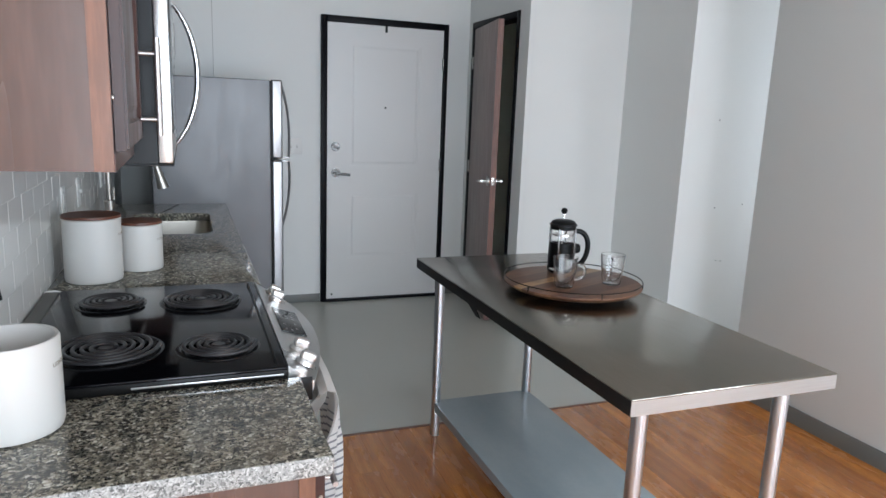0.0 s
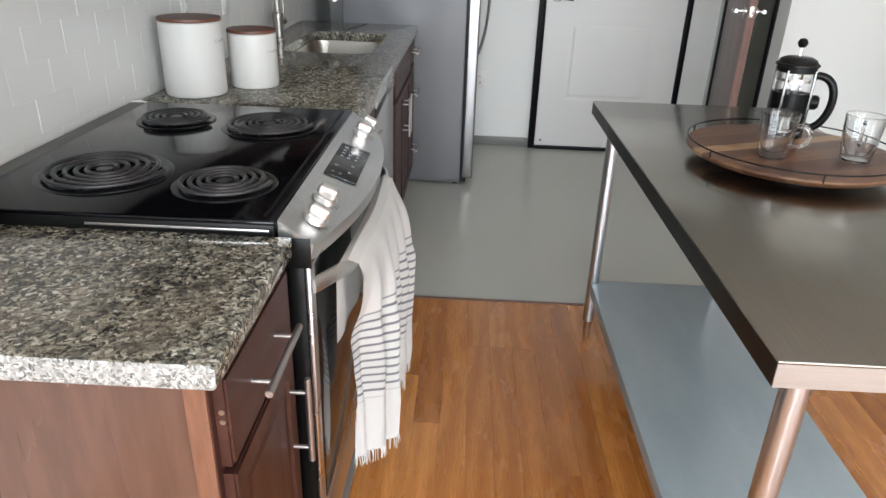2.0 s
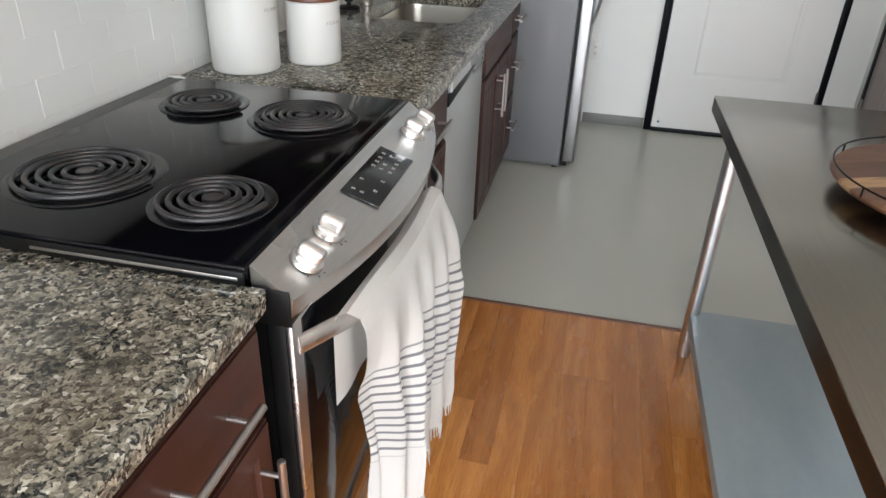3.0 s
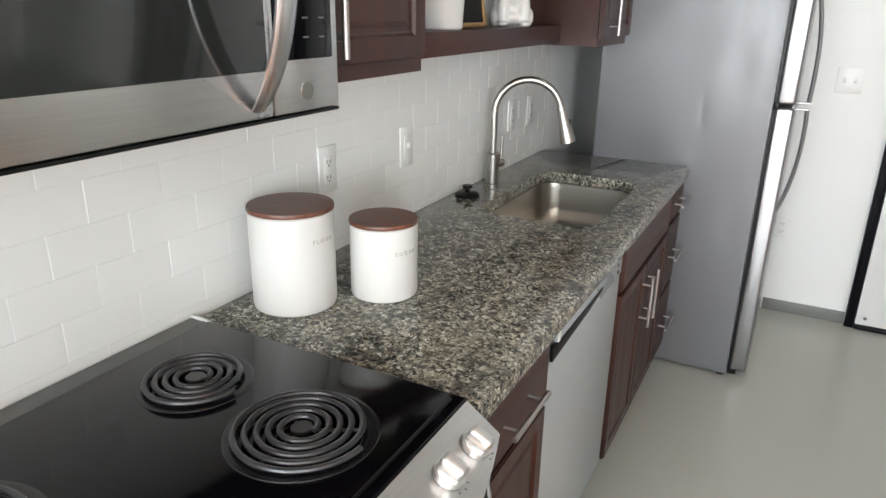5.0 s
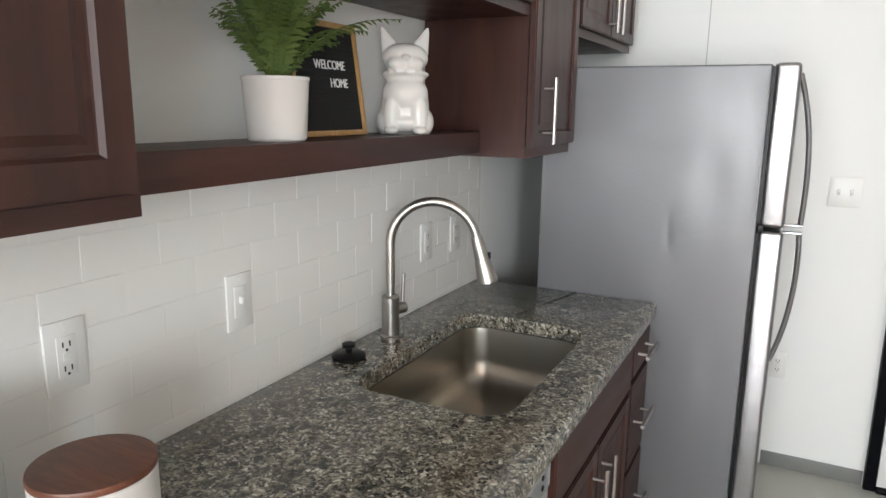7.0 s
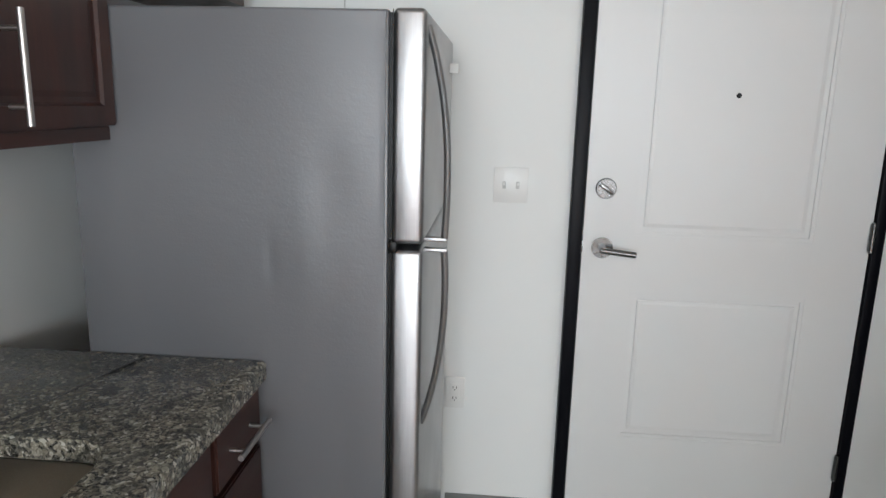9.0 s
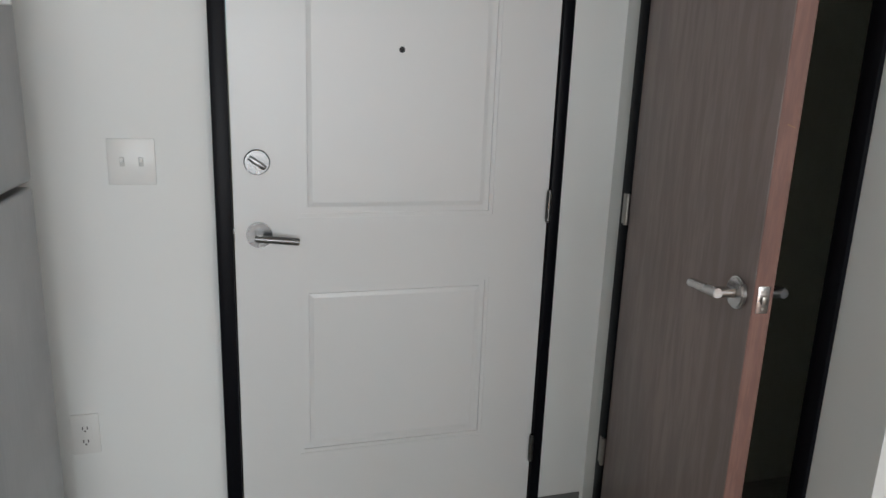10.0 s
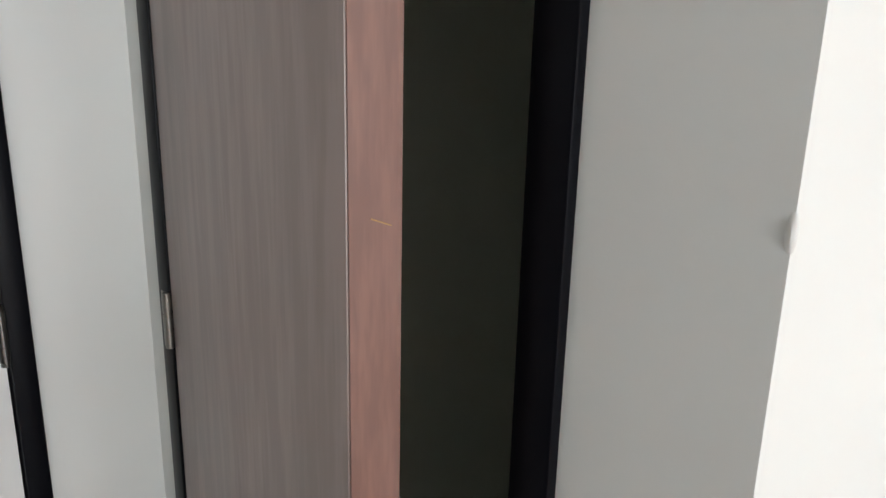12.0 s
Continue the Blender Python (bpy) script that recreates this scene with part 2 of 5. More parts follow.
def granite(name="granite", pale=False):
    m = material(name, (0.3, 0.3, 0.28), 0.14)
    n = Net(m)
    o = n.coord.outputs["Object"]
    warp = n.node("ShaderNodeVectorMath")
    warp.operation = "ADD"
    jit = n.node("ShaderNodeTexNoise", Scale=60.0, Detail=3.0)
    n.link(o, jit.inputs["Vector"])
    small = n.node("ShaderNodeVectorMath")
    small.operation = "SCALE"
    small.inputs[3].default_value = 0.022
    n.link(jit.outputs["Color"], small.inputs[0])
    n.link(o, warp.inputs[0])
    n.link(small.outputs[0], warp.inputs[1])
    w = warp.outputs[0]
    cell = n.voronoi(w, 270 if pale else 172, "F1", "Color")
    cell2 = n.voronoi(w, 380, "F1", "Color")
    split = n.t.nodes.new("ShaderNodeSeparateColor")
    n.link(cell, split.inputs[0])
    split2 = n.t.nodes.new("ShaderNodeSeparateColor")
    n.link(cell2, split2.inputs[0])
    # pale: colour brightened for window light on the near edge; rougher too
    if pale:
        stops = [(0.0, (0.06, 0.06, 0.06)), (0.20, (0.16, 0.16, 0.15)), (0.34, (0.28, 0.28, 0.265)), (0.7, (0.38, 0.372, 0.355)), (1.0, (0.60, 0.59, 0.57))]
    else:
        stops = [(0.0, (0.008, 0.008, 0.008)), (0.30, (0.013, 0.013, 0.012)), (0.39, (0.108, 0.100, 0.076)), (0.68, (0.240, 0.217, 0.163)), (0.86, (0.365, 0.336, 0.262)), (1.0, (0.68, 0.65, 0.56))]
    base = n.ramp(split.outputs[0], stops)
    fine = n.ramp(split2.outputs[1], [(0.0, (0.012, 0.012, 0.012)), (0.30, (0.05, 0.05, 0.045)), (0.70, (0.25, 0.24, 0.205)), (1.0, (0.56, 0.54, 0.49))])
    c = n.mix(0.18 if pale else 0.28, base, fine)
    if not pale:
        cloud = n.ramp(n.noise(o, 30, 4), [(0.36, 1.0), (0.50, 0.0)])
        c = n.mix(n.mix(1.0, cloud, 0.72, "MULTIPLY"), c, (0.022, 0.024, 0.021))
        light = n.ramp(n.noise(n.scaled(1, 1, 1), 13, 3), [(0.52, 0.0), (0.70, 0.18)])
        c = n.mix(light, c, (0.27, 0.26, 0.225))
        warm = n.ramp(n.noise(n.scaled(1, 0.5, 1), 6, 3), [(0.54, 0.0), (0.70, 0.22)])
        c = n.mix(warm, c, (0.17, 0.128, 0.088))
    n.colour(c)
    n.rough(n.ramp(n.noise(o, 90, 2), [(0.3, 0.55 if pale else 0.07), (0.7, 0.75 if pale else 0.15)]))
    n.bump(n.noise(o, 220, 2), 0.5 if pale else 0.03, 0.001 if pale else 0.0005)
    return m


BLACKGL.node_tree.nodes["Principled BSDF"].inputs["Specular IOR Level"].default_value = 0.22
BLACKPL.node_tree.nodes["Principled BSDF"].inputs["Specular IOR Level"].default_value = 0.18
for dark, level in ((CABIN, 0.45), (CABINH, 0.45), (FRAMEB, 0.1), (COIL, 0.6)):
    dark.node_tree.nodes["Principled BSDF"].inputs["Specular IOR Level"].default_value = level
GRANITE = granite()
GRANITE_LIT_EDGE = granite("rough_lit_granite_edge", True)


def glass(name, tint=(1, 1, 1), rough=0.0):
    m = material(name, tint, rough)
    b = m.node_tree.nodes["Principled BSDF"]
    b.inputs["Transmission Weight"].default_value = 1.0
    b.inputs["IOR"].default_value = 1.45
    return m


GLASS = glass("clear_glass")
PANE = glass("window_glass", (0.97, 0.99, 0.98))


def tray_wood():
    m = material("acacia_strips", (0.3, 0.15, 0.07), 0.42)
    n = Net(m)
    o = n.coord.outputs["Object"]
    turn = n.t.nodes.new("ShaderNodeMapping")
    turn.inputs["Rotation"].default_value = (0, 0, radians(-23))
    n.link(o, turn.inputs["Vector"])
    sep = n.t.nodes.new("ShaderNodeSeparateXYZ")
    n.link(turn.outputs[0], sep.inputs[0])
    span = n.node("ShaderNodeMapRange")
    span.inputs["From Min"].default_value, span.inputs["From Max"].default_value = -0.262, 0.262
    n.link(sep.outputs[1], span.inputs["Value"])
    bands = [(0.0, (0.150, 0.070, 0.034)), (0.17, (0.085, 0.036, 0.018)), (0.33, (0.175, 0.084, 0.042)), (0.46, (0.120, 0.052, 0.026)), (0.565, (0.43, 0.265, 0.130)), (0.655, (0.115, 0.050, 0.025)), (0.80, (0.170, 0.080, 0.040))]
    tone = n.ramp(span.outputs[0], bands)
    tone.node.color_ramp.interpolation = "CONSTANT"
    g = n.noise(n.scaled(0.15, 1, 1, turn.outputs[0]), 60, 4)
    n.colour(n.mix(n.ramp(g, [(0.4, 0.5), (0.6, 0.0)]), tone, (0.07, 0.03, 0.015)))
    n.bump(g, 0.1, 0.001)
    return m


TRAYW = tray_wood()


def towel_cloth():
    m = material("striped_cotton", (0.8, 0.78, 0.73), 0.9)
    n = Net(m)
    sep = n.t.nodes.new("ShaderNodeSeparateXYZ")
    n.link(n.coord.outputs["UV"], sep.inputs[0])
    wave = n.node("ShaderNodeMath")
    wave.operation = "FRACT"
    mul = n.node("ShaderNodeMath")
    mul.operation = "MULTIPLY"
    n.link(sep.outputs[1], mul.inputs[0])
    mul.inputs[1].default_value = 1 / 0.0235
    n.link(mul.outputs[0], wave.inputs[0])
    line = n.ramp(wave.outputs[0], [(0.0, 0.0), (0.33, 0.0), (0.36, 1.0), (0.62, 1.0), (0.65, 0.0)])
    zone = n.ramp(sep.outputs[1], [(0.0, 0.0), (0.155, 0.0), (0.157, 1.0), (0.41, 1.0), (0.412, 0.0)])
    n.colour(n.mix(n.mix(1.0, line, zone, "MULTIPLY"), (0.84, 0.825, 0.80), (0.27, 0.275, 0.295)))
    n.bump(n.noise(n.coord.outputs["UV"], 420, 2), 0.35, 0.001)
    return m


CLOTH = towel_cloth()

# ---- mesh helpers ----
PLACE = {}


def thing(name, x, y, z, label="", category="", group="", kind=""):
    ob = new(name)
    ob.location, ob.empty_display_size = (x, y, z), 0.05
    PLACE[ob.name] = Vector((x, y, z))
    return tagged(ob, label, category, group, kind)


def part(name, bm, mat, parent=None, label="", smooth=True, kind=""):
    """Links a bmesh as one mesh object, its origin in its middle, under a thing or a part."""
    bm.normal_update()
    lo = Vector([min(v.co[i] for v in bm.verts) for i in range(3)])
    hi = Vector([max(v.co[i] for v in bm.verts) for i in range(3)])
    mid = (lo + hi) / 2
    bmesh.ops.translate(bm, verts=bm.verts, vec=-mid)
    me = bpy.data.meshes.new(name)
    bm.to_mesh(me)
    bm.free()
    for m in mat if isinstance(mat, (list, tuple)) else (mat,):
        me.materials.append(m)
    if smooth:
        me.polygons.foreach_set("use_smooth", [True] * len(me.polygons))
        me.set_sharp_from_angle(angle=radians(35))
    ob = new(name, me)
    if parent:
        ob.parent = parent
        ob.location = mid - PLACE[parent.name]
    else:
        ob.location = mid
    PLACE[ob.name] = mid
    return tagged(ob, label, "", "", kind)


def structure(name, bm, mat, label="", smooth=True):
    return part(name, bm, mat, None, label, smooth, "structure")


def box(x0, x1, y0, y1, z0, z1, bev=0.0, seg=2):
    bm = bmesh.new()
    bmesh.ops.create_cube(bm, size=1)
    for v in bm.verts:
        v.co = Vector(((x0 + x1) / 2 + v.co.x * (x1 - x0), (y0 + y1) / 2 + v.co.y * (y1 - y0), (z0 + z1) / 2 + v.co.z * (z1 - z0)))
    if bev:
        bmesh.ops.bevel(bm, geom=bm.edges[:], offset=bev, segments=seg, affect="EDGES", profile=0.5)
    return bm


def add(bm, *others):
    for other in others:
        me = bpy.data.meshes.new("join")
        other.to_mesh(me)
        other.free()
        bm.from_mesh(me)
        bpy.data.meshes.remove(me)
    return bm


def moved(bm, m):
    bmesh.ops.transform(bm, matrix=m, verts=bm.verts)
    return bm


def rod(p0, p1, r, r2=None, seg=20, bev=0.0):
    p0, p1 = Vector(p0), Vector(p1)
    bm = bmesh.new()
    bmesh.ops.create_cone(bm, cap_ends=True, segments=seg, radius1=r, radius2=r if r2 is None else r2, depth=(p1 - p0).length)
    if bev:
        rim = [e for e in bm.edges if abs(e.verts[0].co.z - e.verts[1].co.z) < 1e-6]
        bmesh.ops.bevel(bm, geom=rim, offset=bev, segments=2, affect="EDGES")
    turn = (p1 - p0).to_track_quat("Z", "Y").to_matrix().to_4x4()
    return moved(bm, Matrix.Translation((p0 + p1) / 2) @ turn)


def lathe(profile, x, y, seg=40):
    """Turns a profile of (radius, z) about the upright through (x, y)."""
    bm = bmesh.new()
    rings = []
    for r, z in profile:
        if r < 1e-5:
            rings.append([bm.verts.new((x, y, z))] * seg)
        else:
            rings.append([bm.verts.new((x + r * math.cos(2 * math.pi * k / seg), y + r * math.sin(2 * math.pi * k / seg), z)) for k in range(seg)])
    for a, b in zip(rings, rings[1:]):
        for k in range(seg):
            quad = [a[k], a[(k + 1) % seg], b[(k + 1) % seg], b[k]]
            quad = [v for i, v in enumerate(quad) if v not in quad[:i]]
            if len(quad) > 2:
                bm.faces.new(quad)
    bmesh.ops.recalc_face_normals(bm, faces=bm.faces)
    return bm


def tube(points, r, seg=10, flat=1.0, side=None, closed=False):
    """Sweeps a round or flattened section along points; side: the way in which it is flattened."""
    pts = [Vector(p) for p in points]
    bm = bmesh.new()
    rings = []
    count = len(pts)
    for i, p in enumerate(pts):
        ahead = pts[(i + 1) % count] if closed or i < count - 1 else p
        behind = pts[i - 1] if closed or i else p
        way = (ahead - behind).normalized()
        if side or not i:
            ref = Vector(side) if side else (Vector((0, 0, 1)) if abs(way.z) < 0.9 else Vector((1, 0, 0)))
            a = way.cross(ref).normalized()
        else:
            a = (a - way * a.dot(way)).normalized()
        b = a.cross(way).normalized()
        rr = r[i] if isinstance(r, (list, tuple)) else r
        rings.append([bm.verts.new(p + a * rr * math.cos(2 * math.pi * k / seg) + b * rr * flat * math.sin(2 * math.pi * k / seg)) for k in range(seg)])
    for i in range(count if closed else count - 1):
        for k in range(seg):
            bm.faces.new((rings[i][k], rings[i][(k + 1) % seg], rings[(i + 1) % count][(k + 1) % seg], rings[(i + 1) % count][k]))
    if not closed:
        bm.faces.new(rings[0])
        bm.faces.new(rings[-1])
    bmesh.ops.recalc_face_normals(bm, faces=bm.faces)
    return bm


def prism(outline, z0, z1):
    bm = bmesh.new()
    low = [bm.verts.new((x, y, z0)) for x, y in outline]
    top = [bm.verts.new((x, y, z1)) for x, y in outline]
    bm.faces.new(low)
    bm.faces.new(top)
    for i in range(len(outline)):
        j = (i + 1) % len(outline)
        bm.faces.new((low[i], low[j], top[j], top[i]))
    bmesh.ops.recalc_face_normals(bm, faces=bm.faces)
    return bm


def bezier(p0, p1, p2, p3, n=16):
    p = [Vector(q) for q in (p0, p1, p2, p3)]
    return [(1 - t) ** 3 * p[0] + 3 * t * (1 - t) ** 2 * p[1] + 3 * t * t * (1 - t) * p[2] + t ** 3 * p[3] for t in [i / n for i in range(n + 1)]]


def text_mesh(words, size, depth=0.0006):
    """Letters in the xy plane, centred on the origin."""
    cu = bpy.data.curves.new("letters", "FONT")
    cu.body, cu.size, cu.extrude, cu.align_x, cu.align_y = words, size, depth, "CENTER", "CENTER"
    ob = new("letters", cu)
    me = bpy.data.meshes.new_from_object(ob.evaluated_get(bpy.context.evaluated_depsgraph_get()))
    bm = bmesh.new()
    bm.from_mesh(me)
    bpy.data.objects.remove(ob)
    bpy.data.curves.remove(cu)
    bpy.data.meshes.remove(me)
    return bm


# a frame of axes in which local x runs along +y, local y up and local z out to +x
FACING_X = Matrix(((0, 0, 1, 0), (1, 0, 0, 0), (0, 1, 0, 0), (0, 0, 0, 1)))

# ---- the room ----
H = 3.0          # ceiling
DW = 4.188       # face of the entry wall
CT = 0.928       # worktop
NT = 0.911       # worktop at the near end
RW = 3.37        # face of the long wall opposite the kitchen
SEAM = 1.83      # where boards meet the grey vinyl

structure("floor", box(-0.15, 6.6, -4.6, SEAM, -0.12, -0.012), PLANK, "glossy orange oak strip floor boards")
structure("floor_vinyl", box(-0.15, 6.6, SEAM + 0.012, 4.4, -0.12, 0.0), GREYFL, "smooth grey vinyl floor in the entry")
structure("floor_joint", box(-0.15, 3.37, SEAM - 0.006, SEAM + 0.012, -0.02, 0.002, 0.001), CABEDGE, "thin grey strip between boards and vinyl")
structure("ceiling", box(-0.15, 6.6, -4.6, 4.4, H, H + 0.15), CEIL, "plain white painted ceiling")
structure("wall_kitchen", box(-0.15, -0.008, -4.6, DW, -0.12, H), WALL, "off-white painted kitchen wall")
structure("wall_entry_side", box(-0.15, 1.432, DW, 4.4, -0.12, H), WALL, "off-white painted wall beside the entry door")
structure("wall_entry_strip", box(2.398, 2.615, DW, 4.4, -0.12, H), WALL, "narrow off-white wall between two doors")
structure("wall_entry_top", box(1.432, 2.398, DW, 4.4, 2.195, H), WALL, "off-white wall above the entry door")
structure("wall_entry_joint", box(0.633, 0.637, DW - 0.002, DW + 0.01, 0.0, H), CRACK, "fine upright crack in the painted wall")
# closet block
structure("wall_closet_near", prism([(2.606, 3.262), (2.606, 3.117), (3.395, 3.117), (3.395, 2.43), (5.4, 2.43), (5.4, 2.6), (3.52, 2.6), (3.52, 3.22), (2.72, 3.22), (2.72, 3.262)], -0.12, H), WALL, "off-white stepped wall around the closet", False)
structure("wall_closet_top", box(2.608, 2.72, 3.262, 4.1005, 2.222, H), WALL, "off-white wall above the closet door")
structure("wall_closet_far", box(2.615, 2.72, 4.101, 4.188, -0.12, H), WALL, "off-white wall beside the closet door")
structure("wall_closet_inner", box(2.72, 3.9, 4.188, 4.4, -0.12, H), DARKIN, "dark green-grey closet wall")
structure("wall_closet_back", box(3.7, 3.9, 3.22, 4.2, -0.12, H), DARKIN, "dark green-grey closet back wall")
structure("wall_closet_lining", box(2.72, 3.7, 3.222, 3.235, 0.0, H), DARKIN, "dark green-grey closet lining")
# stepped wall opposite, with an opening into the side space
structure("wall_opposite", box(RW, RW + 0.13, -1.3, 1.772, -0.12, H, 0.004, 2), WALL, "long plain off-white wall")
structure("wall_living_side", box(6.45, 6.6, -4.4, 0.1, -0.12, H), WALL, "off-white wall of the living area")
structure("wall_living_end", box(5.25, 6.6, 0.1, 0.24, -0.12, H), WALL, "off-white end wall of the living area")
structure("wall_side_far", box(5.25, 5.4, -0.2, 2.43, -0.12, H), WALL, "off-white wall of the side space")
wb = box(3.5, 4.2, 0.1, 0.24, -0.12, H)
add(wb, box(5.2, 5.25, 0.1, 0.24, -0.12, H), box(4.2, 5.2, 0.1, 0.24, -0.12, 0.8), box(4.2, 5.2, 0.1, 0.24, 2.4, H))
structure("wall_side_window", wb, WALL, "off-white wall around the side window")
# window wall behind
wb = box(-0.008, 0.2, -4.6, -4.4, -0.12, H)
for a, b in ((1.5, 1.95), (3.25, 3.95), (5.55, 6.6)):
    add(wb, box(a, b, -4.6, -4.4, -0.12, H))
for a, b in ((0.2, 1.5), (1.95, 3.25), (3.95, 5.55)):
    add(wb, box(a, b, -4.6, -4.4, -0.12, 0.4), box(a, b, -4.6, -4.4, 2.7, H))
structure("wall_window", wb, WALL, "off-white wall with three tall windows")


def window(name, x0, x1, z0, z1, y):
    w = thing(name, (x0 + x1) / 2, y, z0, "tall clear window in a black metal frame", "window", "", "structure")
    f = box(x0, x0 + 0.05, y, y + 0.06, z0, z1)
    mid = (x0 + x1) / 2
    add(f, box(x1 - 0.05, x1, y, y + 0.06, z0, z1), box(x0 + 0.05, x1 - 0.05, y, y + 0.06, z0, z0 + 0.05), box(x0 + 0.05, x1 - 0.05, y, y + 0.06, z1 - 0.05, z1),
        box(mid - 0.025, mid + 0.025, y, y + 0.06, z0 + 0.05, z1 - 0.05))
    part("window_frame", f, FRAMEB, w)
    for a, b in ((x0 + 0.05, mid - 0.025), (mid + 0.025, x1 - 0.05)):
        part("pane", box(a, b, y + 0.025, y + 0.031, z0 + 0.05, z1 - 0.05), PANE, w).visible_shadow = False
    part("window_sill", box(x0 - 0.03, x1 + 0.03, y + 0.06, y + 0.24, z0 - 0.03, z0 - 0.001, 0.004), WALL, w)


window("window_1", 0.2, 1.5, 0.4, 2.7, -4.58)
window("window_2", 1.95, 3.25, 0.4, 2.7, -4.58)
window("window_4", 3.95, 5.55, 0.4, 2.7, -4.58)
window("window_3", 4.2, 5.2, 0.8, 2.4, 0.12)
structure("ground", box(-60, 60, -80, -4.7, -6.2, -6.0), OUTSIDE, "grey paved ground outside the windows")

# rubber baseboards
BH = 0.066
structure("baseboard_entry", box(1.01, 1.405, DW - 0.006, DW - 0.0005, 0.0, BH, 0.002), BASEB, "low grey rubber baseboard")
structure("baseboard_strip", box(2.425, 2.60, DW - 0.006, DW - 0.0005, 0.0, BH, 0.002), BASEB, "low grey rubber baseboard")
structure("baseboard_closet", box(2.600, 2.6055, 3.112, 3.243, 0.0, BH, 0.002), BASEB, "low grey rubber baseboard")
structure("baseboard_front", box(2.606, 3.389, 3.111, 3.1165, 0.0, BH, 0.002), BASEB, "low grey rubber baseboard")
structure("baseboard_step", box(3.389, 3.3945, 2.43, 3.11, 0.0, BH, 0.002), BASEB, "low grey rubber baseboard")
structure("baseboard_opposite", box(RW - 0.012, RW - 0.0005, -1.3, 1.76, -0.01, 0.085, 0.003), BASEB, "dark grey rubber baseboard along the wall")


# ---- entry door ----
def lever_set(parent, m, length, name="door_handle", metal=None):
    """A round rose with a lever; m: z points out of the door, x along the lever."""
    metal = metal or HARDW
    h = part(name, moved(rod((0, 0, 0), (0, 0, 0.012), 0.0355, None, 32, 0.004), m), metal, parent, "satin nickel lever handle")
    part("spindle", moved(rod((0, 0, 0.012), (0, 0, 0.058), 0.012, None, 20, 0.002), m), metal, h)
    part("lever", moved(rod((-0.012, 0, 0.052), (length, -0.012, 0.052), 0.0105, None, 18, 0.002), m), metal, h)
    return h


def entry_door():
    x0, x1, z1, y = 1.455, 2.385, 2.168, 4.166
    d = thing("door_1", (x0 + x1) / 2, y, 0, "closed white two-panel entry door in a black steel frame", "door", "", "structure")
    slab = box(x0, x1, y + 0.004, y + 0.045, 0.022, z1)
    leaf = part("door_leaf", slab, DOORW, d)
    # stiles and rails stand proud of the recessed panels
    rails = [(x0, 1.625, 0.022, z1), (2.205, x1, 0.022, z1), (1.625, 2.205, 2.035, z1), (1.625, 2.205, 0.89, 1.085), (1.625, 2.205, 0.022, 0.352)]
    for a, b, c, e in rails:
        part("door_rail", box(a, b, y - 0.004, y + 0.0045, c, e), DOORW, leaf, "", False)
    for c, e in ((1.085, 2.035), (0.352, 0.89)):
        bm = box(1.655, 2.175, y - 0.002, y + 0.0042, c + 0.03, e - 0.03)
        front = [f for f in bm.faces if f.normal.y < -0.9]
        bmesh.ops.inset_region(bm, faces=front, thickness=0.018, depth=0.0)
        bmesh.ops.translate(bm, verts=front[0].verts[:], vec=(0, -0.003, 0))
        part("door_panel", bm, DOORW, leaf, "", False)
        trim = bmesh.new()
        for a, b, p, q in ((1.625, 2.205, c, c + 0.012), (1.625, 2.205, e - 0.012, e), (1.625, 1.637, c + 0.012, e - 0.012), (2.193, 2.205, c + 0.012, e - 0.012)):
            add(trim, box(a, b, y - 0.0015, y + 0.0043, p, q))
        part("panel_moulding", trim, DOORW, leaf, "", False)
    fr = box(1.408, x0 - 0.004, y - 0.016, DW + 0.1, 0.0, 2.218, 0.003)
    add(fr, box(x1 + 0.004, 2.424, y - 0.016, DW + 0.1, 0.0, 2.218, 0.003), box(x0 - 0.004, x1 + 0.004, y - 0.016, DW + 0.1, z1 + 0.004, 2.2175, 0.003))
    part("door_frame", fr, FRAMEB, d, "black painted steel door frame")
    part("threshold", box(x0 - 0.003, x1 + 0.003, y - 0.03, DW + 0.1, 0.0005, 0.02, 0.004), FRAMEB, d, "black metal threshold")
    for z in (0.285, 1.11, 1.91):
        hg = part("hinge", rod((2.384, y - 0.014, z - 0.05), (2.384, y - 0.014, z + 0.05), 0.0075, None, 14, 0.001), HARDW, d, "satin nickel hinge")
        for k in (-0.03, 0.0, 0.03):
            part("knuckle", rod((2.384, y - 0.014, z + k - 0.013), (2.384, y - 0.014, z + k + 0.013), 0.0085, None, 14, 0.001), HARDW, hg)
    out = Matrix.Translation((1.521, y - 0.004, 1.04)) @ Matrix(((1, 0, 0, 0), (0, 0, -1, 0), (0, 1, 0, 0), (0, 0, 0, 1)))
    lever_set(d, out, 0.105)
    part("bolt_ring", rod((1.52, y - 0.0038, 1.241), (1.52, y - 0.0075, 1.241), 0.0348, None, 32, 0.001), FRAMEB, d, "thin dark ring round the deadbolt")
    bolt = part("deadbolt", rod((1.52, y - 0.004, 1.241), (1.52, y - 0.018, 1.241), 0.032, None, 32, 0.004), HARDW, d, "round satin nickel deadbolt")
    part("thumb_turn", moved(box(-0.026, 0.026, -0.007, 0.007, 0, 0.016, 0.003), Matrix.Translation((1.52, y - 0.018, 1.241)) @ Euler((radians(90), radians(35), 0)).to_matrix().to_4x4()), HARDW, bolt)
    part("latch_plate", box(1.4525, 1.456, y - 0.006, y + 0.002, 1.02, 1.06, 0.0005), HARDW, d)
    peep = part("peephole", rod((1.915, y - 0.001, 1.552), (1.915, y - 0.006, 1.552), 0.0085, None, 20, 0.001), BLACKPL, d, "small black peephole")
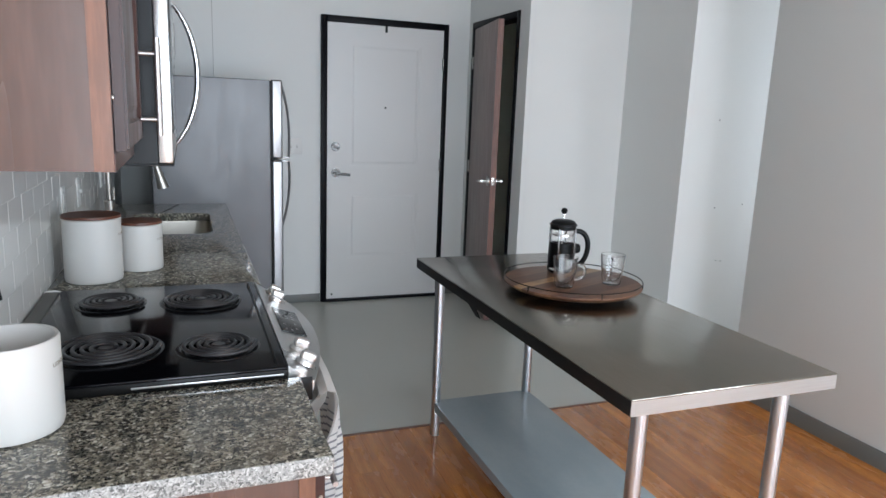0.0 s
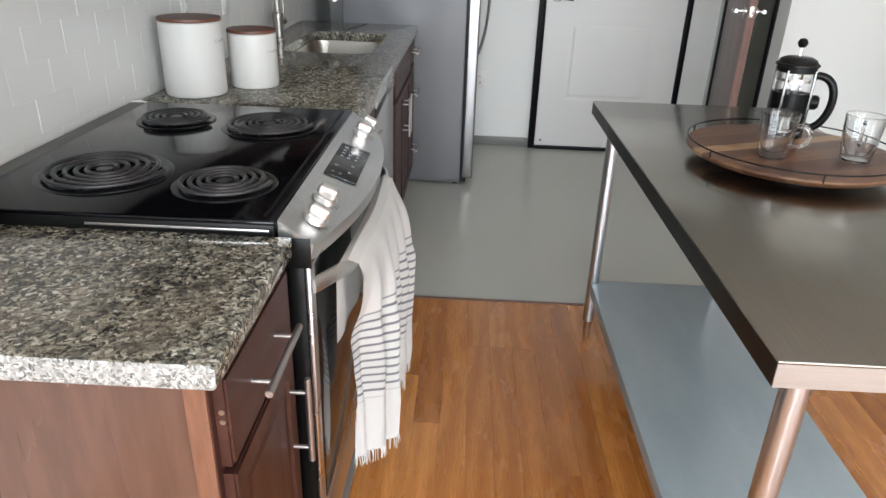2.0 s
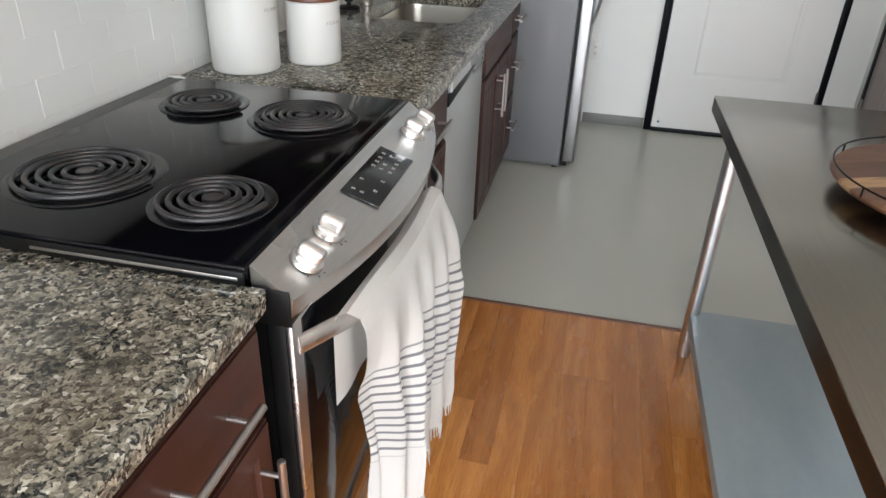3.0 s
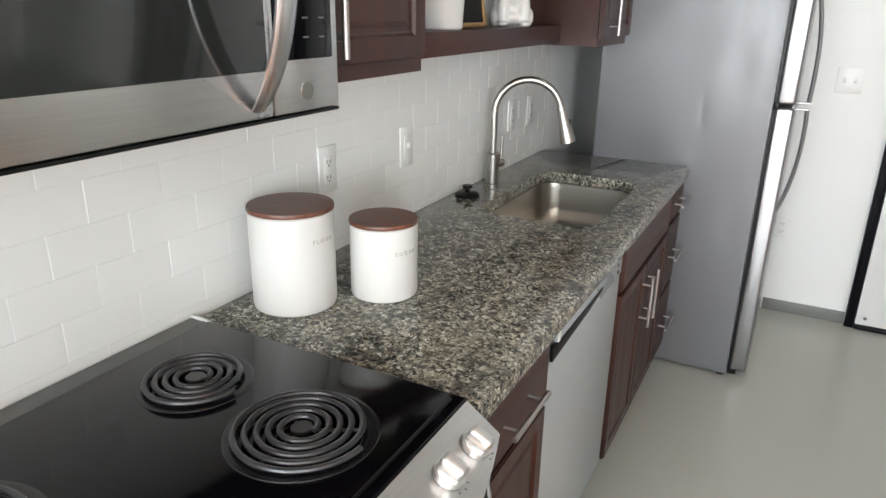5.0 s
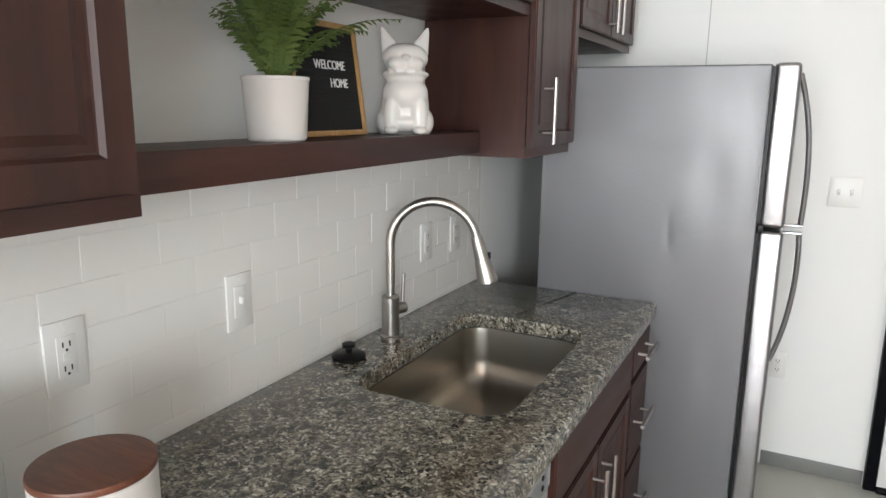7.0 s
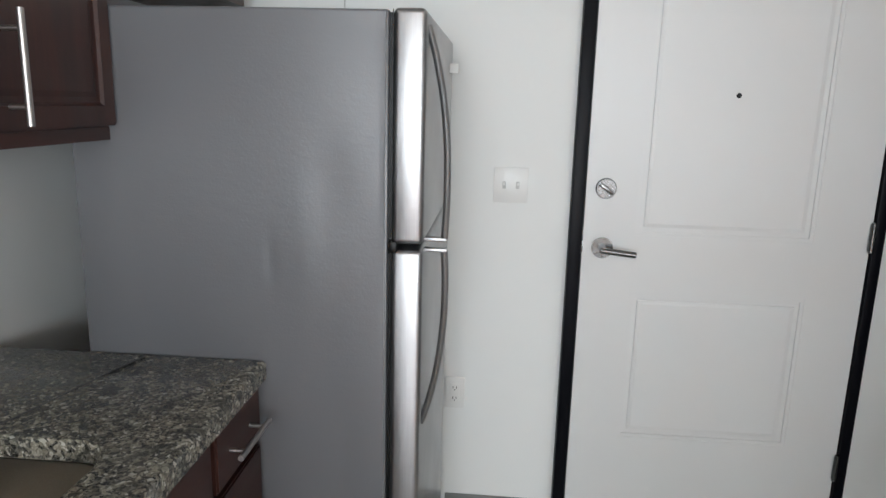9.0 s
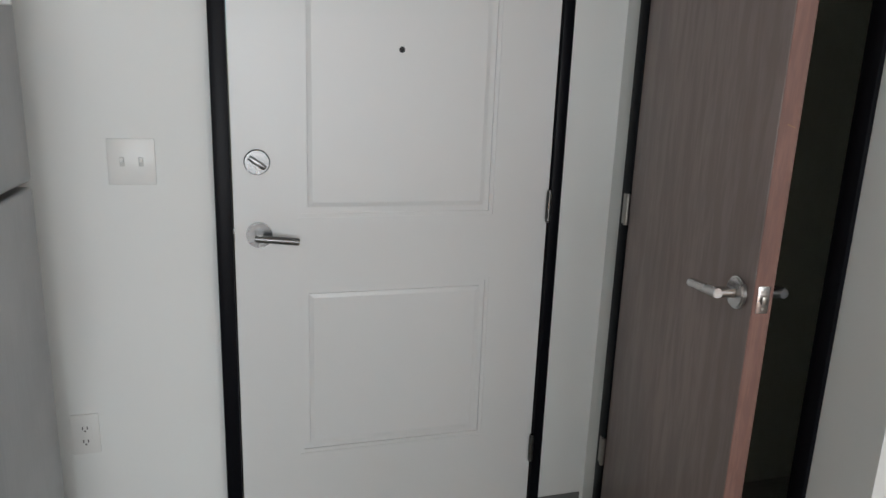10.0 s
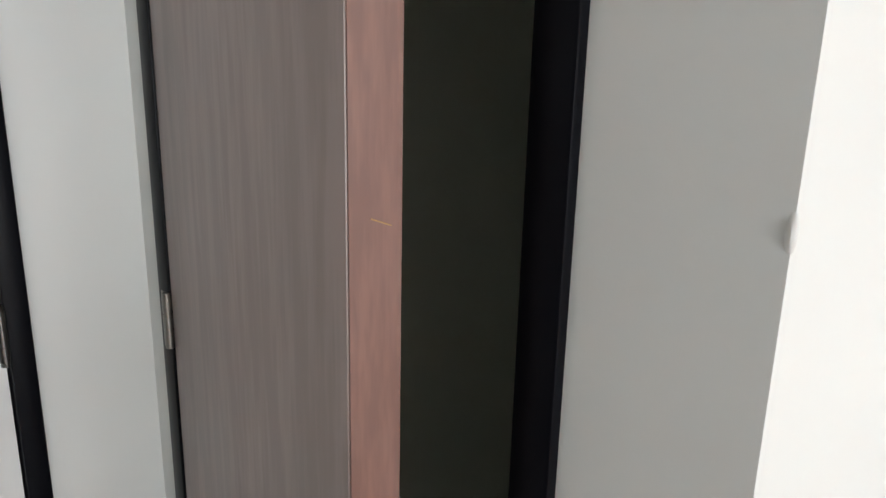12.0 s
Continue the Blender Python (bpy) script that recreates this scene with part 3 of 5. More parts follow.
    part("lens", rod((1.915, y - 0.006, 1.552), (1.915, y - 0.0065, 1.552), 0.004, None, 12), BLACKGL, peep)
    part("door_catch", box(1.902, 1.920, y - 0.012, y - 0.003, 2.12, 2.172, 0.002), BLACKPL, d, "small dark door catch")
    part("door_stop", rod((1.495, y - 0.004, 0.06), (1.495, y - 0.014, 0.06), 0.008, None, 14, 0.002), HARDW, d)


entry_door()


# ---- closet door, ajar ----
def closet_door():
    d = thing("door_2", 2.605, 3.68, 0, "grey-brown laminate closet door standing ajar in a black frame", "door", "", "structure")
    fr = box(2.596, 2.725, 3.260, 3.300, 0.0, 2.240, 0.003)
    add(fr, box(2.605, 2.734, 4.060, 4.105, 0.0, 2.240, 0.003), box(2.598, 2.725, 3.300, 4.060, 2.196, 2.2395, 0.003))
    part("door_frame", fr, FRAMEB, d, "black painted steel door frame")
    m = Matrix.Translation((2.608, 4.055, 0)) @ Matrix.Rotation(radians(-10.0), 4, "Z")
    leaf = part("door_leaf", moved(box(0.0, 0.044, -0.704, -0.0, 0.012, 2.185, 0.0015), m), LAMIN, d, "grey-brown wood-grain laminate door leaf")
    part("door_edge", moved(box(0.0015, 0.0425, -0.7065, -0.7038, 0.013, 2.184), m), DEDGE, leaf, "pinkish bare wood door edge")
    part("scratch", moved(rod((0.018, -0.7066, 1.412), (0.034, -0.7066, 1.406), 0.0005, None, 6), m), OAKF, leaf, "short pale scratch")
    part("latch_face", moved(box(0.009, 0.035, -0.7082, -0.7063, 1.026, 1.084, 0.0006), m), HANDST, leaf, "satin nickel latch plate")
    part("latch_bolt", moved(box(0.016, 0.028, -0.716, -0.708, 1.046, 1.064, 0.002), m), NICKEL, leaf)
    for z in (1.074, 1.036):
        part("screw", moved(rod((0.022, -0.7082, z), (0.022, -0.7088, z), 0.0035, None, 10), m), CHROME, leaf)
    for sgn, x in ((-1, 0.0), (1, 0.044)):
        ax = m @ Matrix.Translation((x, -0.652, 1.055)) @ Matrix(((0, 0, sgn, 0), (1, 0, 0, 0), (0, 1 if sgn > 0 else 1, 0, 0), (0, 0, 0, 1)))
        lever_set(leaf, ax, 0.115, "door_handle", HANDST)
    for z in (0.293, 1.112, 1.93):
        hg = part("hinge", rod((2.603, 4.063, z - 0.048), (2.603, 4.063, z + 0.048), 0.007, None, 14, 0.001), NICKEL, d, "satin nickel hinge")
        part("hinge_leaf", box(2.6035, 2.6065, 4.064, 4.089, z - 0.046, z + 0.046, 0.0006), NICKEL, hg)
        for k in (-0.03, 0.0, 0.03):
            part("knuckle", rod((2.603, 4.063, z + k - 0.013), (2.603, 4.063, z + k + 0.013), 0.008, None, 14, 0.001), NICKEL, hg)
    part("strike_lip", box(2.7215, 2.7275, 3.2985, 3.3065, 1.030, 1.078, 0.001), HANDST, d, "bright bent lip of the strike plate")
    part("strike_plate", box(2.63, 2.664, 3.2998, 3.3015, 1.025, 1.09, 0.0004), NICKEL, d, "satin nickel strike plate")


closet_door()


# ---- wall plates ----
def plate_on_kitchen_wall(y, z, kind):
    p = thing("outlet" if kind != "switch" else "light_switch", -0.001, y, z, "white plastic wall %s on the tiled wall" % ("outlet" if kind != "switch" else "switch"), "outlet" if kind != "switch" else "switch", "kitchen wall plates")
    body = part("cover_plate", box(-0.002, 0.0045, y - 0.036, y + 0.036, z - 0.06, z + 0.06, 0.002), PLATE, p)
    part("socket_face", box(0.004, 0.0065, y - 0.0165, y + 0.0165, z - 0.034, z + 0.034, 0.001), PLATE, body)
    if kind == "switch":
        part("toggle", box(0.006, 0.016, y - 0.005, y + 0.005, z - 0.004, z + 0.012, 0.002), PLATE, body)
    else:
        for dz in (-0.02, 0.02):
            for dy in (-0.006, 0.006):
                part("slot", box(0.0062, 0.0070, y + dy - 0.0012, y + dy + 0.0012, z + dz - 0.004, z + dz + 0.005), SLOT, body)
            part("earth_hole", rod((0.0062, y, z + dz - 0.009), (0.0070, y, z + dz - 0.009), 0.0024, None, 10), SLOT, body)
        if kind == "gfci":
            for dz in (-0.004, 0.004):
                part("test_button", box(0.0062, 0.0078, y - 0.007, y + 0.007, z + dz - 0.003, z + dz + 0.003, 0.0006), PLATE, body)
    for dz in (-0.048, 0.048):
        part("screw", rod((0.0044, y, z + dz), (0.0052, y, z + dz), 0.003, None, 10), PLATE, body)


plate_on_kitchen_wall(1.668, 1.152, "gfci")
plate_on_kitchen_wall(2.056, 1.146, "switch")
plate_on_kitchen_wall(2.880, 1.135, "outlet")
plate_on_kitchen_wall(3.085, 1.132, "outlet")


def entry_plates():
    p = thing("light_switch", 1.205, DW, 1.238, "white double toggle switch on the entry wall", "switch")
    b = part("cover_plate", box(1.147, 1.263, DW - 0.0055, DW + 0.001, 1.178, 1.298, 0.002), PLATE, p)
    for x in (1.182, 1.228):
        part("toggle_frame", box(x - 0.006, x + 0.006, DW - 0.0065, DW - 0.005, 1.226, 1.250, 0.0005), PLATEG, b)
        part("toggle", box(x - 0.004, x + 0.004, DW - 0.016, DW - 0.006, 1.238, 1.249, 0.0015), PLATE, b)
        for z in (1.208, 1.268):
            part("screw", rod((x, DW - 0.005, z), (x, DW - 0.0062, z), 0.003, None, 10), PLATE, b)
    p = thing("outlet", 1.036, DW, 0.474, "white plastic outlet low on the entry wall", "outlet")
    b = part("cover_plate", box(1.000, 1.072, DW - 0.0055, DW + 0.001, 0.414, 0.534, 0.002), PLATE, p)
    part("socket_face", box(1.019, 1.053, DW - 0.0072, DW - 0.005, 0.44, 0.508, 0.001), PLATE, b)
    for z in (0.454, 0.494):
        for x in (1.030, 1.042):
            part("slot", box(x - 0.0013, x + 0.0013, DW - 0.0078, DW - 0.007, z - 0.004, z + 0.005), SLOT, b)
        part("earth_hole", rod((1.036, DW - 0.007, z - 0.009), (1.036, DW - 0.0078, z - 0.009), 0.0024, None, 10), SLOT, b)


entry_plates()


# ---- cabinets ----
def bar_pull(parent, x, y, z, length, upright):
    a = Vector((0, 0, 1)) if upright else Vector((0, 1, 0))
    c = Vector((x, y, z))
    out = Vector((0.034, 0, 0))
    h = part("handle", rod(c + out - a * length / 2, c + out + a * length / 2, 0.0062, None, 16, 0.001), PULLST, parent, "satin nickel bar handle")
    for s in (-1, 1):
        q = c + a * s * (length / 2 - 0.032)
        part("post", rod(q, q + out, 0.0045, None, 12), PULLST, h)
    return h


def panel_front(name, parent, x, y0, y1, z0, z1, framed=True):
    """A cabinet door or drawer front whose face looks to +x."""
    bm = box(x, x + 0.019, y0, y1, z0, z1)
    edges = [e for e in bm.edges if all(v.co.x > x + 0.01 for v in e.verts)]
    bmesh.ops.bevel(bm, geom=edges, offset=0.004, segments=2, affect="EDGES")
    bm.normal_update()
    if framed:
        face = max(bm.faces, key=lambda f: f.calc_center_median().x * 10 + f.calc_area())
        for thick, push in ((0.052, 0.0), (0.007, -0.006), (0.004, -0.001), (0.012, 0.0), (0.016, 0.003)):
            bmesh.ops.inset_region(bm, faces=[face], thickness=thick, depth=0.0)
            if push:
                bmesh.ops.translate(bm, verts=face.verts[:], vec=(push, 0, 0))
    return part(name, bm, CABIN if framed else CABINH, parent, "", False)


def cabinet_body(parent, x1, y0, y1, z0, z1, toe=0.0, inside=None):
    bm = box(0.004, x1 - 0.02, y0, y1, z0 + toe, inside or z1)
    body = part("body", bm, CABSIDE if y0 < 0.1 else CABIN, parent, "", False)
    ff = box(x1 - 0.02, x1, y0, y0 + 0.035, z0 + toe, z1)
    add(ff, box(x1 - 0.02, x1, y1 - 0.035, y1, z0 + toe, z1), box(x1 - 0.02, x1, y0 + 0.035, y1 - 0.035, z1 - 0.035, z1), box(x1 - 0.02, x1, y0 + 0.035, y1 - 0.035, z0 + toe, z0 + toe + 0.035))
    part("face_frame", ff, CABIN, body, "", False)
    if toe:
        part("toe_kick", box(0.02, x1 - 0.075, y0 + 0.002, y1 - 0.002, z0, z0 + toe), CABIN, body, "", False)
    return body


BF = 0.622   # front of the base cabinets' face frames
BT = CT - 0.042


def base_cabinet(y0, y1, label, layout, BF=BF):
    c = thing("base_cabinet", 0.3, (y0 + y1) / 2, 0, label, "cabinet", "base cabinets")
    cabinet_body(c, BF, y0, y1, 0.0, (BT if y0 > 1 else NT - 0.038) - 0.001, 0.10, 0.68 if layout[0][0] == "blank" else None)
    for kind, a, b, z0, z1, pull in layout:
        f = panel_front("drawer" if kind == "drawer" else "false_front" if kind == "blank" else "door", c, BF + 0.001, a, b, z0, z1, kind == "door")
        if kind == "drawer":
            bar_pull(f, BF + 0.02, (a + b) / 2, (z0 + z1) / 2, min(0.19, (b - a) * 0.72), False)
        elif kind == "door":
            bar_pull(f, BF + 0.02, pull, z1 - 0.135, 0.19, True)
    return c


near = base_cabinet(0.018, 0.368, "espresso-stained base cabinet under the granite end",
                    [("drawer", 0.03, 0.356, 0.712, 0.860, 0), ("door", 0.03, 0.356, 0.115, 0.698, 0.318)], 0.633)
part("edge_strip", box(0.602, 0.6315, 0.0145, 0.0178, 0.1, NT - 0.0395), CABEDGE, near, "reddish raw wood edge strip")
for z in (0.806, 0.790):
    part("bumper_screw", rod((0.6440, 0.0305, z), (0.6440, 0.0270, z), 0.0042, None, 12, 0.001), NICKEL, near, "small nickel bumper screw")
base_cabinet(1.205, 1.600, "narrow espresso-stained base cabinet beside the range",
             [("drawer", 1.22, 1.59, 0.725, 0.872, 0), ("door", 1.22, 1.59, 0.115, 0.71, 1.262)])
base_cabinet(2.262, 3.012, "espresso-stained sink base with two doors",
             [("blank", 2.272, 3.002, 0.725, 0.872, 0), ("door", 2.272, 2.634, 0.115, 0.71, 2.594), ("door", 2.640, 3.002, 0.115, 0.71, 2.682)])
base_cabinet(3.016, 3.272, "espresso-stained stack of three drawers beside the refrigerator",
             [("drawer", 3.024, 3.264, 0.745, 0.872, 0), ("drawer", 3.024, 3.264, 0.435, 0.73, 0), ("drawer", 3.024, 3.264, 0.115, 0.42, 0)])


def dishwasher():
    d = thing("dishwasher", 0.3, 1.93, 0, "flat grey steel dishwasher built in under the worktop", "dishwasher")
    part("body", box(0.02, 0.60, 1.612, 2.252, 0.1, BT - 0.004), BLACKPL, d, "", False)
    door = part("door", box(0.60, 0.632, 1.610, 2.254, 0.115, 0.792, 0.004), DISHW, d)
    part("control_strip", box(0.598, 0.626, 1.610, 2.254, 0.796, BT - 0.004, 0.003), BLACKPL, d, "black recess behind the top panel")
    panel = part("top_panel", box(0.626, 0.638, 1.655, 2.232, 0.800, BT - 0.006, 0.004), DWTOP, d, "blue-grey steel top panel")
    pocket = box(0.632, 0.6395, 1.625, 2.03, 0.797, 0.834, 0.002)
    for v in pocket.verts:
        if v.co.y > 1.9:
            v.co.z = 0.834 - (0.834 - v.co.z) * 0.35
    part("handle_pocket", pocket, BLACKPL, panel, "black tapering handle pocket")
    part("panel_end", box(0.626, 0.636, 2.236, 2.252, 0.798, BT - 0.010, 0.004), DISHW, panel, "rounded end piece")
    for z in (0.842, 0.820):
        part("screw", rod((0.637, 2.195, z), (0.640, 2.195, z), 0.006, None, 14, 0.001), BLACKPL, panel, "small black plug")
    for y in (1.618, 1.632, 1.644):
        part("slot", box(0.625, 0.630, y - 0.003, y + 0.003, 0.802, 0.868, 0.001), SLOT, panel)
    part("sticker", box(0.6375, 0.6392, 1.658, 1.674, 0.822, 0.868, 0.0005), PLATE, panel, "small white sticker")
    part("kick_plate", box(0.53, 0.545, 1.61, 2.254, 0.0, 0.112), BLACKPL, d, "", False)


dishwasher()

UB, UX = 1.420, 0.326   # underside and front of the wall cabinets


def wall_cabinet(y0, y1, z0, z1, label, doors):
    c = thing("wall_cabinet", 0.15, (y0 + y1) / 2, z0, label, "cabinet", "wall cabinets")
    body = cabinet_body(c, UX, y0, y1, z0, z1)
    part("light_rail", box(UX - 0.018, UX + 0.0015, y0 - 0.0008, y1 + 0.0008, z0 - 0.001, z0 + 0.026), CABINH, body, "", False)
    for a, b, pull, hz in doors:
        f = panel_front("door", c, UX + 0.001, a, b, z0 + 0.03, z1 - 0.012)
        bar_pull(f, UX + 0.02, pull, hz, 0.19, True)
    return c


first = wall_cabinet(0.0, 0.408, UB, 2.18, "espresso-stained wall cabinet with a cherry side panel", [(0.012, 0.396, 0.352, UB + 0.135)])
part("side_panel", box(0.006, UX - 0.028, -0.004, 0.0, UB, 2.18), CABSIDE, first, "smooth cherry laminate side")
part("edge_strip", box(UX - 0.028, UX - 0.0005, -0.005, 0.0, UB, 2.18), CABEDGE, first, "reddish raw wood edge strip")
part("hinge_screw", rod((UX + 0.001, -0.001, 1.53), (UX + 0.004, -0.001, 1.53), 0.004, None, 10), NICKEL, first)
wall_cabinet(1.196, 1.570, UB, 2.18, "espresso-stained wall cabinet beside the microwave", [(1.208, 1.558, 1.237, UB + 0.138)])
wall_cabinet(2.862, 3.290, UB - 0.008, 2.18, "espresso-stained wall cabinet beside the refrigerator", [(2.874, 3.278, 2.958, UB + 0.125)])
wall_cabinet(1.574, 2.858, 1.800, 2.18, "short espresso-stained wall cabinet over the open shelf", [(1.586, 2.212, 2.165, 1.93), (2.218, 2.846, 2.262, 1.93)])
wall_cabinet(3.294, 4.100, 1.790, 2.18, "short espresso-stained wall cabinet over the refrigerator", [(3.306, 3.694, 3.655, 1.925), (3.70, 4.088, 3.739, 1.925)])


def stem_rack(y):
    r = thing("stemware_rack", 0.18, y, 1.79, "chrome wire stemware rack under the short cabinet", "rack", "stemware racks")
    for dy in (-0.045, 0.045):
        part("rail", tube([(0.03, y + dy, 1.782), (0.285, y + dy, 1.782), (0.305, y + dy, 1.79)], 0.003, 8), CHROME, r)
    part("strap", box(0.285, 0.297, y - 0.05, y + 0.05, 1.785, 1.7995, 0.001), CHROME, r)


for yy in (2.02, 2.16):
    stem_rack(yy)

shelf = thing("wall_shelf", 0.1, 2.216, 1.42, "dark red-brown open wooden shelf between wall cabinets", "shelf")
part("board", box(-0.004, 0.168, 1.572, 2.860, 1.422, 1.483), CABINH, shelf)
part("front_edge", box(0.1682, 0.188, 1.572, 2.860, 1.4215, 1.4835, 0.002), CABINH, shelf)


# ---- worktop with the sink cut-out ----
SX0, SX1, SY0, SY1 = 0.155, 0.540, 2.22, 2.880


def rounded(x0, x1, y0, y1, r, n=8):
    pts = []
    for cx, cy, a in ((x1 - r, y1 - r, 0), (x0 + r, y1 - r, 90), (x0 + r, y0 + r, 180), (x1 - r, y0 + r, 270)):
        for k in range(n + 1):
            t = radians(a + 90 * k / n)
            pts.append((cx + r * math.cos(t), cy + r * math.sin(t)))
    return pts


def slab_with_hole(x0, x1, y0, y1, z0, z1, hole):
    """A slab with an opening, its rim eased along the front and the ends."""
    bm = bmesh.new()
    outer = rounded(x0, x1, y0, y1, 0.004, 8)
    n = len(outer)
    rings = []
    for outline, z, inset in ((outer, z0, 0.0), (outer, z1 - 0.008, 0.0), (outer, z1 - 0.003, 0.003), (outer, z1, 0.008)):
        cx, cy = (x0 + x1) / 2, (y0 + y1) / 2
        rings.append([bm.verts.new((x - math.copysign(inset, x - cx), y - math.copysign(inset, y - cy), z)) for x, y in outline])
    for z in (z1, z0):
        rings.append([bm.verts.new((x, y, z)) for x, y in hole])
    for a, b in zip(rings, rings[1:]):
        for k in range(n):
            bm.faces.new((a[k], a[(k + 1) % n], b[(k + 1) % n], b[k]))
    for k in range(n):
        bm.faces.new((rings[-1][k], rings[-1][(k + 1) % n], rings[0][(k + 1) % n], rings[0][k]))
    bmesh.ops.recalc_face_normals(bm, faces=bm.faces)
    return bm


def rough_edge(bm, amount, x_from, y_to=None):
    """Chips the eased edges a little."""
    bmesh.ops.subdivide_edges(bm, edges=[e for e in bm.edges if e.calc_length() > 0.05], cuts=6, use_grid_fill=True)
    for v in bm.verts:
        if v.co.x > x_from or (y_to is not None and v.co.y < y_to):
            v.co += Vector(noise.noise_vector(v.co * 60)) * amount
    return bm


top = thing("worktop", 0.32, 2.2, BT, "speckled grey-green granite worktop with an undermount sink cut-out", "worktop")
part("slab", slab_with_hole(-0.006, 0.656, 1.196, 3.279, BT, CT, rounded(SX0, SX1, SY0, SY1, 0.075, 8)), GRANITE, top)
top2 = thing("worktop", 0.32, 0.19, NT - 0.038, "speckled grey-green granite worktop end, its rough near edge painted window-lit", "worktop")
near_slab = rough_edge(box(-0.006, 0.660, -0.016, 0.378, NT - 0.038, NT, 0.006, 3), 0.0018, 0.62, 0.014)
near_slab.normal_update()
# faces turned to the windows get paler granite: window light painted in
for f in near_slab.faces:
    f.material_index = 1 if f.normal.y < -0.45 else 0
part("slab", near_slab, (GRANITE, GRANITE_LIT_EDGE), top2)


def sink():
    s = thing("sink", 0.34, 2.54, 0.70, "undermount stainless steel kitchen sink bowl", "sink")
    bm = bmesh.new()
    rings = []
    for inset, z, r in ((-0.012, BT - 0.002, 0.085), (0.002, BT - 0.002, 0.075), (0.004, BT - 0.02, 0.075), (0.009, 0.79, 0.072), (0.018, 0.748, 0.068), (0.034, 0.724, 0.062), (0.058, 0.711, 0.054), (0.095, 0.706, 0.04)):
        rings.append([bm.verts.new((x, y, z)) for x, y in rounded(SX0 + inset, SX1 - inset, SY0 + inset, SY1 - inset, r, 8)])
    n = len(rings[0])
    for a, b in zip(rings, rings[1:]):
        for k in range(n):
            bm.faces.new((a[k], a[(k + 1) % n], b[(k + 1) % n], b[k]))
    bm.faces.new(rings[-1])
    bmesh.ops.recalc_face_normals(bm, faces=bm.faces)
    bowl = part("bowl", bm, SINKST, s)
    part("drain", lathe([(0.0, 0.7065), (0.03, 0.7065), (0.042, 0.7085), (0.045, 0.7065)], 0.34, 2.54, 28), CHROME, bowl)
    part("strainer", lathe([(0.0, 0.712), (0.022, 0.711), (0.026, 0.707)], 0.34, 2.54, 20), STEEL, bowl)


sink()


def faucet():
    x, y = 0.068, 2.556
    f = thing("kitchen_faucet", x, y, CT, "brushed nickel gooseneck faucet with a pull-down spray head", "faucet")
    body = part("base", lathe([(0.0, CT), (0.029, CT), (0.029, CT + 0.006), (0.024, CT + 0.01), (0.024, CT + 0.115), (0.020, CT + 0.12), (0.0, CT + 0.12)], x, y, 32), NICKEL, f)
    pts = [(x, y, CT + 0.115), (x, y, CT + 0.263)]
    dirx, diry = 0.93, 0.37
    for k in range(1, 19):
        a = math.pi * k / 18 * 0.94
        r = 0.117
        pts.append((x + dirx * (r - r * math.cos(a)), y + diry * (r - r * math.cos(a)), CT + 0.263 + r * math.sin(a)))
    a1, b1 = Vector(pts[-2]), Vector(pts[-1])
    way = (b1 - a1).normalized()
    part("spout", tube(pts, 0.0125, 16, 1.0, (-0.37, 0.93, 0)), NICKEL, body)
    head = part("spray_head", rod(b1 - way * 0.005, b1 + way * 0.06, 0.0150, 0.020, 20, 0.001), NICKEL, body)
    part("nozzle", rod(b1 + way * 0.06, b1 + way * 0.122, 0.0205, 0.0290, 22, 0.002), NICKEL, head)
    part("spray_button", moved(box(-0.004, 0.004, -0.007, 0.007, -0.012, 0.012, 0.002), Matrix.Translation(b1 + way * 0.055 + Vector((0.0165, 0.0066, 0.004)))), BLACKPL, head, "dark spray button")
    hb = part("handle_hub", rod((x, y, CT + 0.078), (x + 0.020, y + 0.045, CT + 0.078), 0.0165, None, 20, 0.003), NICKEL, body)
    part("lever", rod((x + 0.016, y + 0.037, CT + 0.085), (x + 0.018, y + 0.040, CT + 0.175), 0.0055, None, 12, 0.001), NICKEL, hb)


faucet()

st = thing("sink_stopper", 0.060, 2.368, CT, "black rubber sink stopper lying on the worktop", "stopper")
part("disc", lathe([(0.0, CT + 0.0005), (0.043, CT + 0.0005), (0.043, CT + 0.008), (0.034, CT + 0.014), (0.0, CT + 0.016)], 0.060, 2.368, 32), BLACKPL, st)
part("knob", lathe([(0.008, CT + 0.014), (0.009, CT + 0.026), (0.017, CT + 0.03), (0.017, CT + 0.038), (0.0, CT + 0.041)], 0.060, 2.368, 24), BLACKPL, st)


# ---- slide-in range ----
RY0, RY1, RZ = 0.385, 1.190, 0.938


def coil_burner(parent, x, y, r):
    bowl = part("drip_bowl", lathe([(0.0, RZ - 0.012), (r * 0.5, RZ - 0.012), (r * 0.92, RZ - 0.001), (r + 0.008, RZ + 0.0035), (r + 0.019, RZ + 0.0015), (r + 0.021, RZ - 0.001)], x, y, 48), BOWL, parent, "black enamel drip bowl")
    pts = []
    turns = 5 if r > 0.09 else 4
    steps = turns * 40
    for i in range(steps + 1):
        a = 2 * math.pi * turns * i / steps
        rr = 0.022 + (r - 0.013) * i / steps
        pts.append((x + rr * math.cos(a), y + rr * math.sin(a), RZ + 0.010))
    c = part("coil", tube(pts, 0.0051, 8, 0.8), COIL, bowl, "dark spiral heating coil")
    part("coil_hub", rod((x, y, RZ + 0.004), (x, y, RZ + 0.010), 0.017, None, 24, 0.001), COIL, c)
    for k in range(3):
        a = radians(30 + 120 * k)
        part("coil_support", rod((x + 0.015 * math.cos(a), y + 0.015 * math.sin(a), RZ + 0.003), (x + (r - 0.004) * math.cos(a), y + (r - 0.004) * math.sin(a), RZ + 0.003), 0.0028, None, 8), COIL, c)


